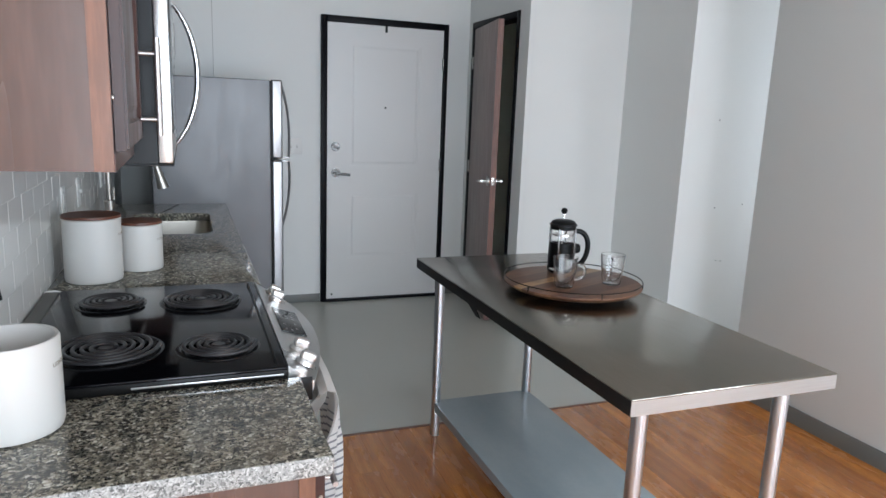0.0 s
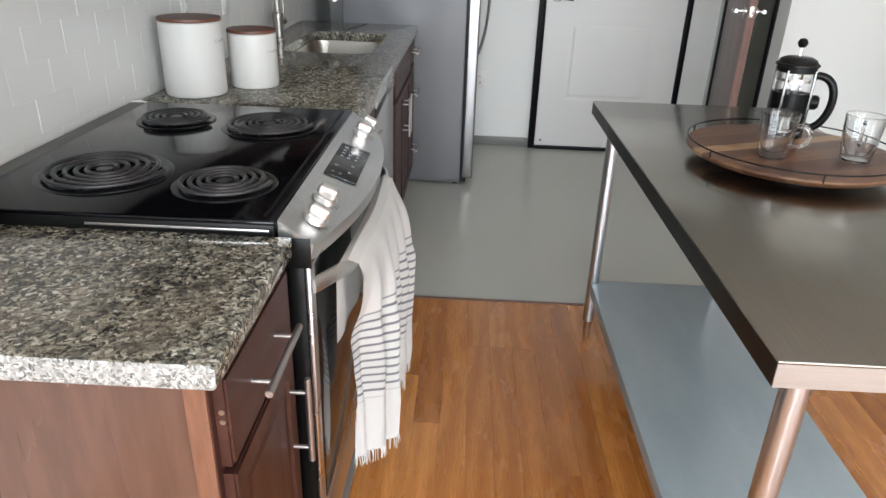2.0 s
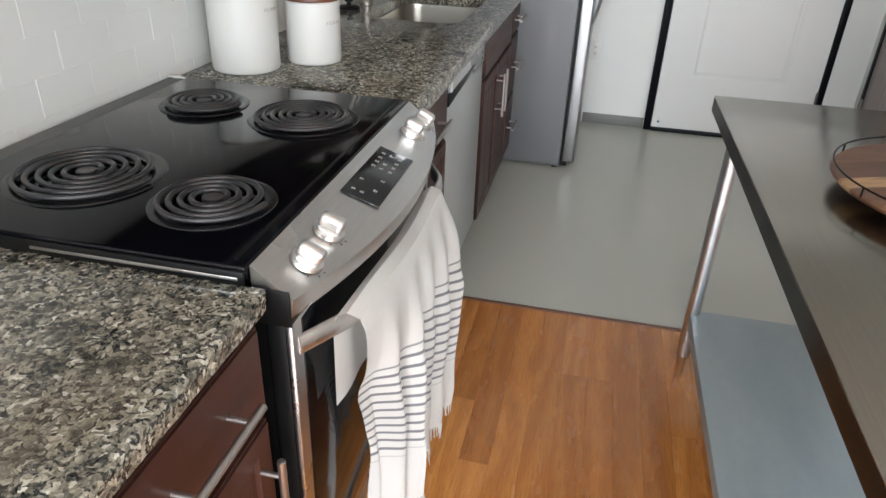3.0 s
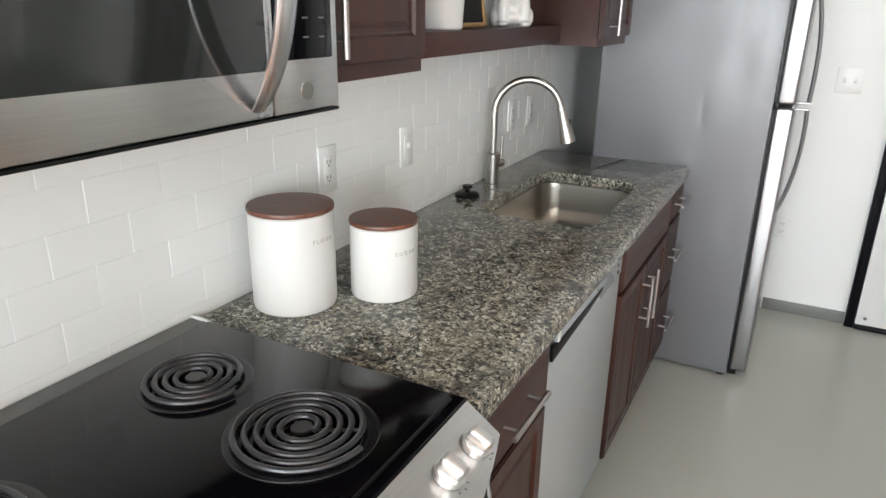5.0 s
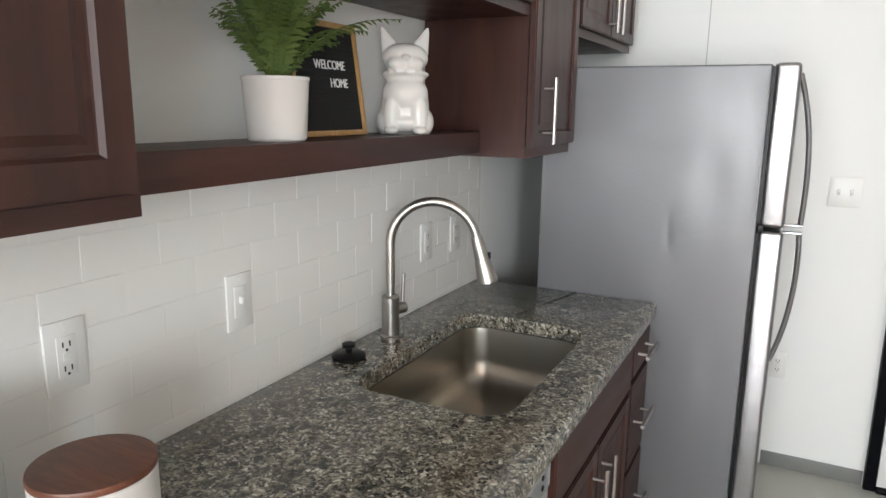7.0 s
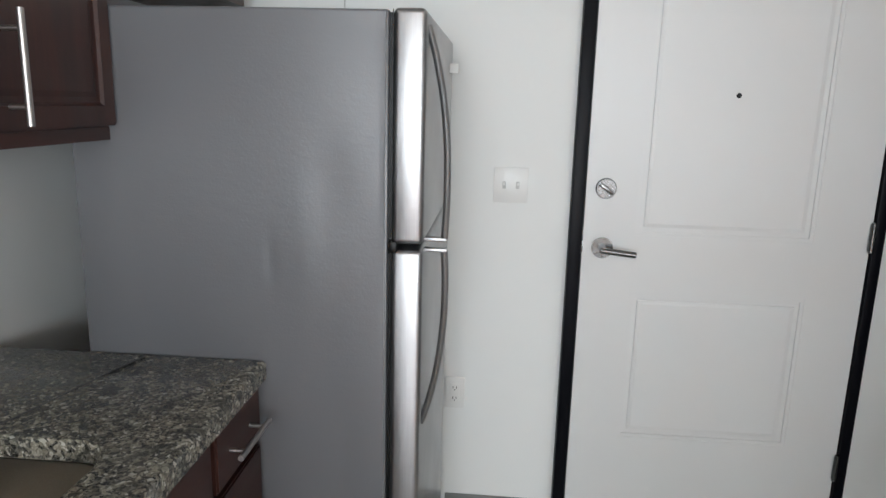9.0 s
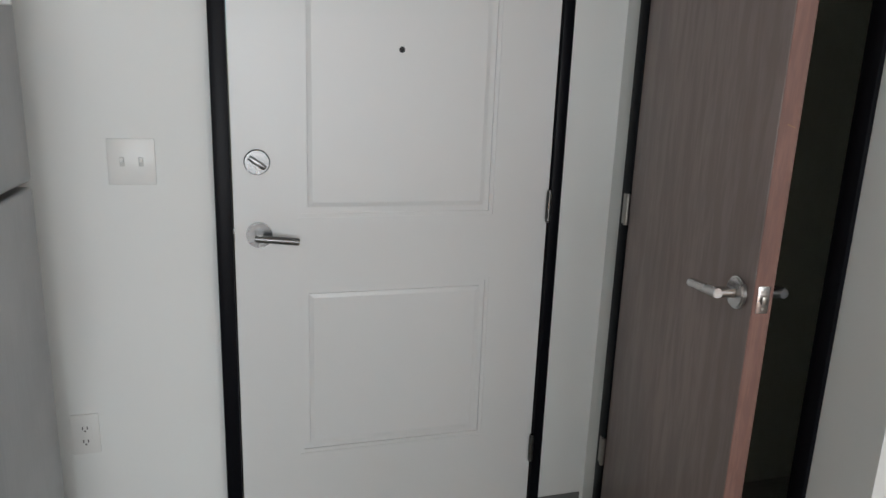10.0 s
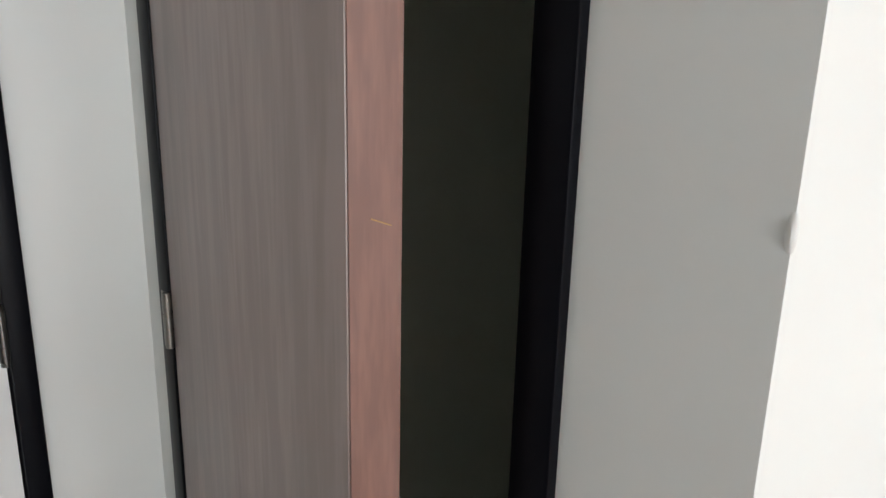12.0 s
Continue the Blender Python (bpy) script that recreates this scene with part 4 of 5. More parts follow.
def kitchen_range():
    g = thing("range", 0.34, (RY0 + RY1) / 2, 0, "slide-in electric range with four coil burners, black top and steel front", "range")
    part("body", box(0.03, 0.645, RY0 + 0.012, RY1 - 0.012, 0.03, RZ - 0.028), BLACKPL, g, "", False)
    cook = part("cooktop", box(0.047, 0.632, RY0 - 0.008, RY1 + 0.008, RZ - 0.0225, RZ, 0.004, 3), BLACKGL, g, "glossy black enamel cooktop")
    part("rear_trim", box(0.004, 0.046, RY0 - 0.006, RY1 + 0.004, CT + 0.001, RZ - 0.001, 0.002), FILLER, cook, "grey strip against the tiles")
    part("side_trim", box(0.12, 0.63, RY0 - 0.013, RY0 - 0.0085, NT + 0.0008, RZ - 0.006, 0.001), BLACKPL, cook, "dark trim along the cooktop")
    part("trim_line", box(0.30, 0.622, RY0 - 0.0145, RY0 - 0.0128, NT + 0.008, NT + 0.0125, 0.0004), STEEL, cook, "thin bright steel line")
    part("front_groove", box(0.606, 0.612, RY0 + 0.01, RY1 - 0.01, RZ - 0.001, RZ + 0.0016, 0.0008), BLACKPL, cook)
    coil_burner(cook, 0.233, 0.587, 0.110)
    coil_burner(cook, 0.488, 0.551, 0.081)
    coil_burner(cook, 0.206, 1.016, 0.078)
    coil_burner(cook, 0.456, 0.988, 0.098)
    # bowed, sloping control panel
    n = 20
    bm = bmesh.new()
    back, front, low = [], [], []
    for i in range(n + 1):
        y = RY0 + (RY1 - RY0) * i / n
        bow = 1 - (2 * i / n - 1) ** 2
        fx = 0.695 + 0.066 * bow
        back.append(bm.verts.new((0.634, y, RZ - 0.001)))
        front.append(bm.verts.new((fx, y, 0.893)))
        low.append(bm.verts.new((fx - 0.006, y, 0.862)))
    foot = [bm.verts.new((0.634, v.co.y, 0.862)) for v in back]
    for i in range(n):
        for a, b in ((back, front), (front, low), (low, foot), (foot, back)):
            bm.faces.new((a[i], a[i + 1], b[i + 1], b[i]))
    for i in (0, n):
        bm.faces.new((back[i], front[i], low[i], foot[i]))
    bmesh.ops.recalc_face_normals(bm, faces=bm.faces)
    skirt = box(0.640, 0.690, RY0 - 0.003, RY0 - 0.0004, 0.847, 0.905, 0.001)
    panel = part("control_panel", bm, STEEL, g, "bowed brushed steel control panel")
    part("end_cap", skirt, BLACKPL, panel, "black end cap of the panel")

    def on_panel(x, y, lift=0.0):
        bow = 1 - (2 * (y - RY0) / (RY1 - RY0) - 1) ** 2
        fx = 0.695 + 0.066 * bow
        s = (RZ - 0.001 - 0.893) / (fx - 0.634)
        return Matrix.Translation((x, y, RZ - 0.001 - (x - 0.634) * s)) @ Matrix.Rotation(math.atan(s), 4, "Y") @ Matrix.Translation((0, 0, lift))

    for y in (0.458, 0.545, 1.030, 1.118):
        m = on_panel(0.683, y)
        knob = part("knob", moved(rod((0, 0, 0), (0, 0, 0.010), 0.026, 0.024, 28, 0.002), m), KNOBST, panel, "bright metal control knob")
        part("knob_grip", moved(box(-0.021, 0.021, -0.012, 0.012, 0.008, 0.033, 0.009, 4), m), KNOBST, knob)
        for turn in (-60, -25, 0, 25, 60):
            mark = moved(box(0.029, 0.0325, -0.0008, 0.0008, 0.0, 0.0006), Matrix.Rotation(radians(turn), 4, "Z"))
            part("knob_mark", moved(mark, m), SLOT, panel)
    m = on_panel(0.690, 0.782)
    disp = part("display", moved(box(-0.036, 0.036, -0.113, 0.113, 0.0, 0.003, 0.001), m), DISPLAY, panel, "dark grey touch display")
    rng = random.Random(4)
    for k in range(-4, 5):
        for dx in (-0.020, -0.004, 0.014):
            if rng.random() < 0.72:
                for bit in range(2):
                    part("print_mark", moved(box(dx - 0.0035 + bit * 0.0045, dx - 0.0005 + bit * 0.0035, k * 0.022 - 0.004, k * 0.022 + rng.uniform(0.001, 0.005), 0.003, 0.0034), m), PANELPRINT, disp)
    # oven door with a dark window and drawer below
    door = part("oven_door", box(0.645, 0.674, RY0 + 0.008, RY1 - 0.008, 0.235, 0.845, 0.002), BLACKPL, g, "black oven door with a steel skin")
    part("door_skin", box(0.6742, 0.686, RY0 + 0.006, RY1 - 0.006, 0.235, 0.845, 0.004), STEELZ, door, "brushed steel door skin")
    part("oven_window", box(0.684, 0.6885, RY0 + 0.036, RY1 - 0.036, 0.272, 0.838, 0.002), BLACKGL, door, "dark oven window")
    part("vent_strip", box(0.645, 0.672, RY0 + 0.012, RY1 - 0.012, 0.847, 0.8615), BLACKPL, g)
    bar = []
    for i in range(25):
        t = i / 24
        bar.append((0.684 + 0.051 * min(1.0, 7 * min(t, 1 - t)) + 0.020 * (1 - (2 * t - 1) ** 2), RY0 + 0.025 + (RY1 - RY0 - 0.05) * t, 0.798))
    handle = part("oven_handle", tube(bar, 0.0085, 12, 2.0), STEEL, door, "bowed steel towel-bar handle")
    drawer = part("warming_drawer", box(0.645, 0.684, RY0 + 0.008, RY1 - 0.008, 0.075, 0.228, 0.004), STEELZ, g)
    part("drawer_lip", tube([(0.69, RY0 + 0.06, 0.188), (0.71, RY0 + 0.11, 0.188), (0.715, (RY0 + RY1) / 2, 0.188), (0.71, RY1 - 0.11, 0.188), (0.69, RY1 - 0.06, 0.188)], 0.008, 10), STEEL, drawer)
    for y in (RY0 + 0.05, RY1 - 0.05):
        part("foot", rod((0.55, y, 0.0), (0.55, y, 0.035), 0.018, None, 14), BLACKPL, g)
    part("rear_foot", rod((0.1, 0.8, 0.0), (0.1, 0.8, 0.035), 0.018, None, 14), BLACKPL, g)


kitchen_range()


def caulk_blob():
    c = thing("filler_bead", 0.02, 1.178, CT, "small white bead of filler behind the range", "filler")
    part("bead", tube([(0.002, 1.196, CT + 0.008), (0.03, 1.196, CT + 0.009), (0.058, 1.199, CT + 0.004)], [0.004, 0.005, 0.003], 8), PLATE, c)


caulk_blob()


def towel():
    """A striped towel hung over the oven handle, gathered in soft folds."""
    t = thing("dish_towel", 0.77, 0.72, 0.3, "white cotton towel with grey stripes and fringe over the oven handle", "towel")
    bm = bmesh.new()
    uv = bm.loops.layers.uv.new("UVMap")
    nu, nv = 64, 56
    front_len, back_len = 0.552, 0.17
    total = front_len + back_len + 0.05
    verts, where = [], []
    lobes = ((0.0, -0.046), (0.10, -0.028), (0.20, 0.010), (0.32, 0.008), (0.42, 0.037), (0.50, 0.004), (0.60, 0.030), (0.70, 0.010), (0.80, 0.040), (0.90, 0.022), (1.0, 0.052))
    for j in range(nv + 1):
        s = total * j / nv                      # 0 at the front hem
        row, wrow = [], []
        for i in range(nu + 1):
            u = i / nu
            y = 0.708 + (u - 0.5) * 0.48 + 0.008 * math.sin(s * 9 + u * 4)
            k = max(n for n in range(len(lobes) - 1) if lobes[n][0] <= u)
            (ua, xa), (ub, xb) = lobes[k], lobes[k + 1]
            w = (u - ua) / (ub - ua)
            w = w * w * (3 - 2 * w)
            fold = xa + (xb - xa) * w + 0.006 * math.sin(u * 31 + s * 5) + 0.005 * noise.noise((u * 6, s * 9, 0))
            bar_x = 0.735 + 0.020 * (1 - (2 * (y - RY0) / (RY1 - RY0) - 1) ** 2)
            short = 0.072 / (1 + math.exp(-(u - 0.46) * 60))
            if s < front_len:
                drop = front_len - s
                z = 0.804 - drop * (1 - short / front_len)
                x = max(0.696, bar_x + 0.028 + 0.010 * math.sin(math.pi * min(1, drop / 0.16)) + fold * min(1, drop / 0.20))
                fall = min(1, drop / 0.35)
                if u < 0.46:
                    y += (0.052 + (0.16 - u) * 0.48 * 0.62) * fall
                else:
                    y += (0.052 - 0.30 * 0.48 * 0.62 + -0.03 * (u - 0.46) / 0.54) * fall
            elif s < front_len + 0.05:
                a = (s - front_len) / 0.05 * math.pi
                x = bar_x + 0.002 + 0.026 * math.cos(a)
                z = 0.804 + (0.027 + 0.005 * math.sin(u * 8)) * math.sin(a)
            else:
                drop = s - front_len - 0.05
                z = 0.804 - drop
                x = max(bar_x - 0.024 - 0.008 * min(1, drop / 0.2), 0.697) + 0.003 * math.sin(u * 20)
            row.append(bm.verts.new((x, y, z)))
            wrow.append((u, s))
        verts.append(row)
        where.append(wrow)
    for j in range(nv):
        for i in range(nu):
            f = bm.faces.new((verts[j][i], verts[j][i + 1], verts[j + 1][i + 1], verts[j + 1][i]))
            for loop, (a, b) in zip(f.loops, ((j, i), (j, i + 1), (j + 1, i + 1), (j + 1, i))):
                loop[uv].uv = where[a][b]
    hem = [v.co.copy() for v in verts[0]]
    bmesh.ops.solidify(bm, geom=bm.faces[:], thickness=0.003)
    cloth = part("cloth", bm, CLOTH, t)
    fr = bmesh.new()
    rng = random.Random(7)
    for line in (hem,):
        for i in range(len(line) - 1):
            for k in range(2):
                p = line[i].lerp(line[i + 1], (k + rng.random()) / 2)
                q = p + Vector((rng.uniform(-0.004, 0.006), rng.uniform(-0.008, 0.008), -rng.uniform(0.018, 0.038)))
                add(fr, rod(q, p + Vector((0, 0, 0.004)), 0.0006, 0.0014, 4))
    part("fringe", fr, CERAM, cloth, "loose cotton fringe", True, "stuff")


towel()


# ---- microwave over the range ----
def microwave():
    y0, y1, z0, z1, fx = 0.422, 1.184, 1.398, 1.815, 0.402
    m = thing("microwave", 0.2, (y0 + y1) / 2, z0, "stainless over-the-range microwave with a bowed handle", "microwave")
    part("body", box(0.004, 0.372, y0 + 0.003, y1 - 0.003, z0, z1), BLACKPL, m, "", False)
    part("underside_lip", box(0.05, fx + 0.001, y0 + 0.002, y1 - 0.002, z0 - 0.005, z0 - 0.0005, 0.001), BLACKPL, m, "black underside edge")
    split = 1.035
    door = part("door", box(0.373, fx, y0, split, z0 + 0.001, z1, 0.004), STEEL, m, "brushed steel microwave door")
    part("door_glass", box(fx - 0.002, fx + 0.0025, y0 + 0.035, split - 0.010, z0 + 0.063, z1 - 0.04, 0.002), MWGLASS, door, "dark door glass")
    panel = part("control_side", box(0.373, fx, split + 0.002, y1, z0 + 0.001, z1, 0.004), STEEL, m)
    keys = part("keypad", box(fx - 0.002, fx + 0.002, split + 0.006, y1 - 0.016, z0 + 0.074, z1 - 0.03, 0.002), BLACKGL, panel, "black glass keypad")
    names = ["1", "2", "3", "4", "5", "6", "7", "8", "9"]
    for r in range(11):
        for c in range(3):
            y = split + 0.036 + c * 0.036
            z = z1 - 0.105 - r * 0.026
            if 2 <= r < 5:
                bm = text_mesh(names[(r - 2) * 3 + c], 0.0095, 0.0003)
                part("key_digit", moved(bm, Matrix.Translation((fx + 0.0024, y, z)) @ FACING_X), KEYPRINT, keys, "", False)
            elif z > z0 + 0.085:
                part("key_print", box(fx + 0.0018, fx + 0.0026, y - 0.006, y + 0.006, z - 0.0012, z + 0.0012), KEYPRINT, keys, "", False)
    part("badge", rod((fx - 0.001, 1.107, z0 + 0.030), (fx + 0.0010, 1.107, z0 + 0.030), 0.013, None, 28), NICKEL, panel, "round embossed badge")
    pts = bezier((fx + 0.004, split - 0.034, z1 - 0.02), (fx + 0.085, split - 0.034, z1 - 0.11), (fx + 0.085, split - 0.034, z0 + 0.11), (fx + 0.002, split - 0.034, z0 + 0.014), 24)
    part("handle", tube(pts, [0.0052 + 0.0033 * math.sin(math.pi * k / 24) ** 0.6 for k in range(25)], 14, 2.25, (0, 1, 0)), STEELZ, door, "wide bowed steel handle")


microwave()


# ---- refrigerator ----
def refrigerator():
    y0, y1, x0, x1, z1 = 3.284, 4.060, 0.235, 0.928, 1.688
    f = thing("refrigerator", 0.58, (y0 + y1) / 2, 0, "grey top-freezer refrigerator with stainless doors", "refrigerator")
    bm = box(x0, x1, y0, y1, 0.012, z1, 0.006, 2)
    part("body", bm, FRIDGE_SIDE, f, "stippled grey cabinet side")
    skin = box(x0 + 0.006, x1 - 0.006, y0 - 0.004, y0 + 0.002, 0.032, z1 - 0.006)
    rim = [e for e in skin.edges if all(v.co.y < y0 for v in e.verts)]
    bmesh.ops.subdivide_edges(skin, edges=rim, cuts=84, use_grid_fill=True)
    # a few soft dents and a sharp crease; depth, place and spread of each
    dents = ((0.0016, 0.672, 1.155, 0.012, 0.050), (0.0020, 0.80, 1.33, 0.05, 0.09), (0.0016, 0.50, 1.42, 0.07, 0.05), (-0.0012, 0.74, 1.17, 0.05, 0.10), (0.0018, 0.84, 0.72, 0.04, 0.12), (0.0013, 0.42, 0.95, 0.09, 0.06))
    for v in skin.verts:
        if v.co.y < y0 and 0.001 < min(v.co.x - x0 - 0.006, x1 - 0.006 - v.co.x, v.co.z - 0.032, z1 - 0.006 - v.co.z):
            d = sum(a * math.exp(-((v.co.x - cx) / sx) ** 2 - ((v.co.z - cz) / sz) ** 2) for a, cx, cz, sx, sz in dents)
            v.co.y += d + 0.0011 * noise.noise((v.co.x * 5, 0, v.co.z * 3.2))
    part("side_skin", skin, FRIDGE_SIDE, f, "dented stippled grey steel side")
    split = 1.200
    for name, a, b in (("freezer_door", split + 0.006, z1 + 0.004), ("fridge_door", 0.04, split - 0.006)):
        d = part(name, box(x1 + 0.008, 1.004, y0 + 0.001, y1 - 0.001, a, b, 0.012, 4), FRIDGEST, f, "brushed stainless door")
        part("gasket", box(x1 + 0.0005, x1 + 0.0078, y0 + 0.010, y1 - 0.010, a + 0.01, b - 0.01), BLACKPL, d, "", False)
        part("door_trim", box(0.9357, 0.9377, y0 - 0.0006, y0 + 0.002, a + 0.004, b - 0.004), BLACKPL, d, "", False)
        hy = y0 + 0.052
        if name == "freezer_door":
            pts = bezier((1.003, hy, b - 0.03), (1.040, hy, b - 0.15), (1.058, hy, a + 0.22), (1.047, hy, a + 0.008), 20)
        else:
            pts = bezier((1.047, hy, b - 0.008), (1.060, hy, b - 0.16), (1.042, hy, b - 0.31), (1.003, hy, b - 0.42), 20)
        h = part("handle", tube(pts, 0.008, 12, 1.5, (0, 1, 0)), FRIDGEST, d, "bowed satin steel handle")
        z = a + 0.006 if name == "freezer_door" else b - 0.006
        part("handle_mount", box(1.002, 1.053, hy - 0.012, hy + 0.012, z - 0.004, z + 0.004, 0.0015), FRIDGEST, h)
    part("hinge_cover", box(0.90, 0.99, y1 - 0.09, y1 - 0.01, z1 + 0.0005, z1 + 0.016, 0.004), BLACKPL, f)
    part("middle_hinge", box(x1 + 0.002, x1 + 0.02, y0 - 0.001, y0 + 0.03, split - 0.012, split + 0.012, 0.002), BLACKPL, f)
    part("door_clip", box(1.003, 1.030, 3.940, 3.954, 1.592, 1.620, 0.003), PLATE, f, "small white plastic clip")
    part("kick_grille", box(x1 - 0.01, 0.965, y0 + 0.02, y1 - 0.02, 0.012, 0.055), BLACKPL, f, "", False)
    for x in (0.30, 0.90):
        for y in (y0 + 0.03, y1 - 0.03):
            part("foot", rod((x, y, 0.0), (x, y, 0.026), 0.018, None, 14), BLACKPL, f)


refrigerator()


# ---- steel work table ----
def work_table():
    x0, x1, y0, y1, z1 = 1.398, 2.062, 0.114, 1.742, 0.876
    t = thing("work_table", 1.73, 0.93, 0, "stainless steel work table with tubular legs and a grey lower shelf", "table")
    top = part("tabletop", box(x0, x1, y0, y1, z1 - 0.006, z1, 0.0025), TABLETOP, t, "worn dull steel top")
    part("front_edge", box(x0 + 0.0005, x1 - 0.0005, y0 + 0.0002, y0 + 0.003, z1 - 0.044, z1 - 0.005), TABLEEDGE, top, "", False)
    part("rear_edge", box(x0 + 0.0005, x1 - 0.0005, y1 - 0.003, y1 - 0.0002, z1 - 0.044, z1 - 0.005), TABLEEDGE, top, "", False)
    # sides are the same steel as the ends, a dark reflection painted in
    part("side_edge", box(x0 + 0.0002, x0 + 0.003, y0 + 0.003, y1 - 0.003, z1 - 0.044, z1 - 0.005), DARKENED_STEEL, top, "", False)
    part("side_edge", box(x1 - 0.003, x1 - 0.0002, y0 + 0.003, y1 - 0.003, z1 - 0.044, z1 - 0.005), DARKENED_STEEL, top, "", False)
    part("hat_channel", box(1.58, 1.70, y0 + 0.08, y1 - 0.08, z1 - 0.040, z1 - 0.007), GALV, top, "", False)
    lx0, lx1, ly0, ly1 = 1.448, 1.902, 0.143, 1.560
    brace = prism([(1.55, 0.832), (1.40, 0.832), (1.235, 0.732), (1.275, 0.730)], -0.002, 0.002)
    part("brace", moved(brace, Matrix.Translation((1.50, 0, 0)) @ Matrix(((0, 0, 1, 0), (1, 0, 0, 0), (0, 1, 0, 0), (0, 0, 0, 1)))), DARKENED_STEEL, top, "dark steel brace under the top", False)
    for x in (lx0, lx1):
        for y in (ly0, ly1):
            leg = part("leg", rod((x, y, 0.09), (x, y, z1 - 0.02), 0.0205, None, 24), LEGST, t, "shiny steel tube leg")
            part("bullet_foot", rod((x, y, 0.0), (x, y, 0.10), 0.0125, 0.0165, 20, 0.003), CHROME, leg)
    sh = part("lower_shelf", box(lx0 - 0.012, lx1 + 0.012, ly0 - 0.012, ly1 + 0.012, 0.244, 0.250, 0.002), GALV, t, "blue-grey galvanised shelf")
    part("shelf_lip", box(lx0 - 0.012, lx0 - 0.009, ly0 - 0.01, ly1 + 0.01, 0.212, 0.245), GALV, sh, "", False)
    part("shelf_lip", box(lx1 + 0.009, lx1 + 0.012, ly0 - 0.01, ly1 + 0.01, 0.212, 0.245), GALV, sh, "", False)
    part("shelf_lip", box(lx0 - 0.009, lx1 + 0.009, ly0 - 0.012, ly0 - 0.009, 0.212, 0.245), GALV, sh, "", False)
    part("shelf_lip", box(lx0 - 0.009, lx1 + 0.009, ly1 + 0.009, ly1 + 0.012, 0.212, 0.245), GALV, sh, "", False)


work_table()
TZ = 0.876
TX, TY, TR = 1.800, 1.060, 0.262


def serving_tray():
    t = thing("serving_tray", TX, TY, TZ, "round acacia wood tray with a thin black wire rail", "tray")
    part("turntable_foot", lathe([(0.0, TZ + 0.0004), (0.135, TZ + 0.0004), (0.137, TZ + 0.016), (0.0, TZ + 0.0178)], TX, TY, 48), BLACKPL, t, "dark round foot under the tray")
    board = part("board", lathe([(0.0, TZ + 0.0165), (TR * 0.84, TZ + 0.0165), (TR * 0.91, TZ + 0.0185), (TR - 0.008, TZ + 0.026), (TR, TZ + 0.035), (TR - 0.002, TZ + 0.039), (TR - 0.006, TZ + 0.040), (0.0, TZ + 0.040)], TX, TY, 72), TRAYW, t)
    ring = [(TX + (TR - 0.002) * math.cos(2 * math.pi * k / 72), TY + (TR - 0.002) * math.sin(2 * math.pi * k / 72), TZ + 0.055) for k in range(72)]
    rail = part("rail", tube(ring, 0.0020, 8, 1.0, None, True), BLACKPL, t, "thin black wire rail")
    for k in range(6):
        a = radians(60 * k + 22)
        x, y = TX + (TR - 0.002) * math.cos(a), TY + (TR - 0.002) * math.sin(a)
        part("rail_post", rod((x, y, TZ + 0.034), (x, y, TZ + 0.055), 0.0022, None, 8), BLACKPL, rail)


serving_tray()
PZ = TZ + 0.0405


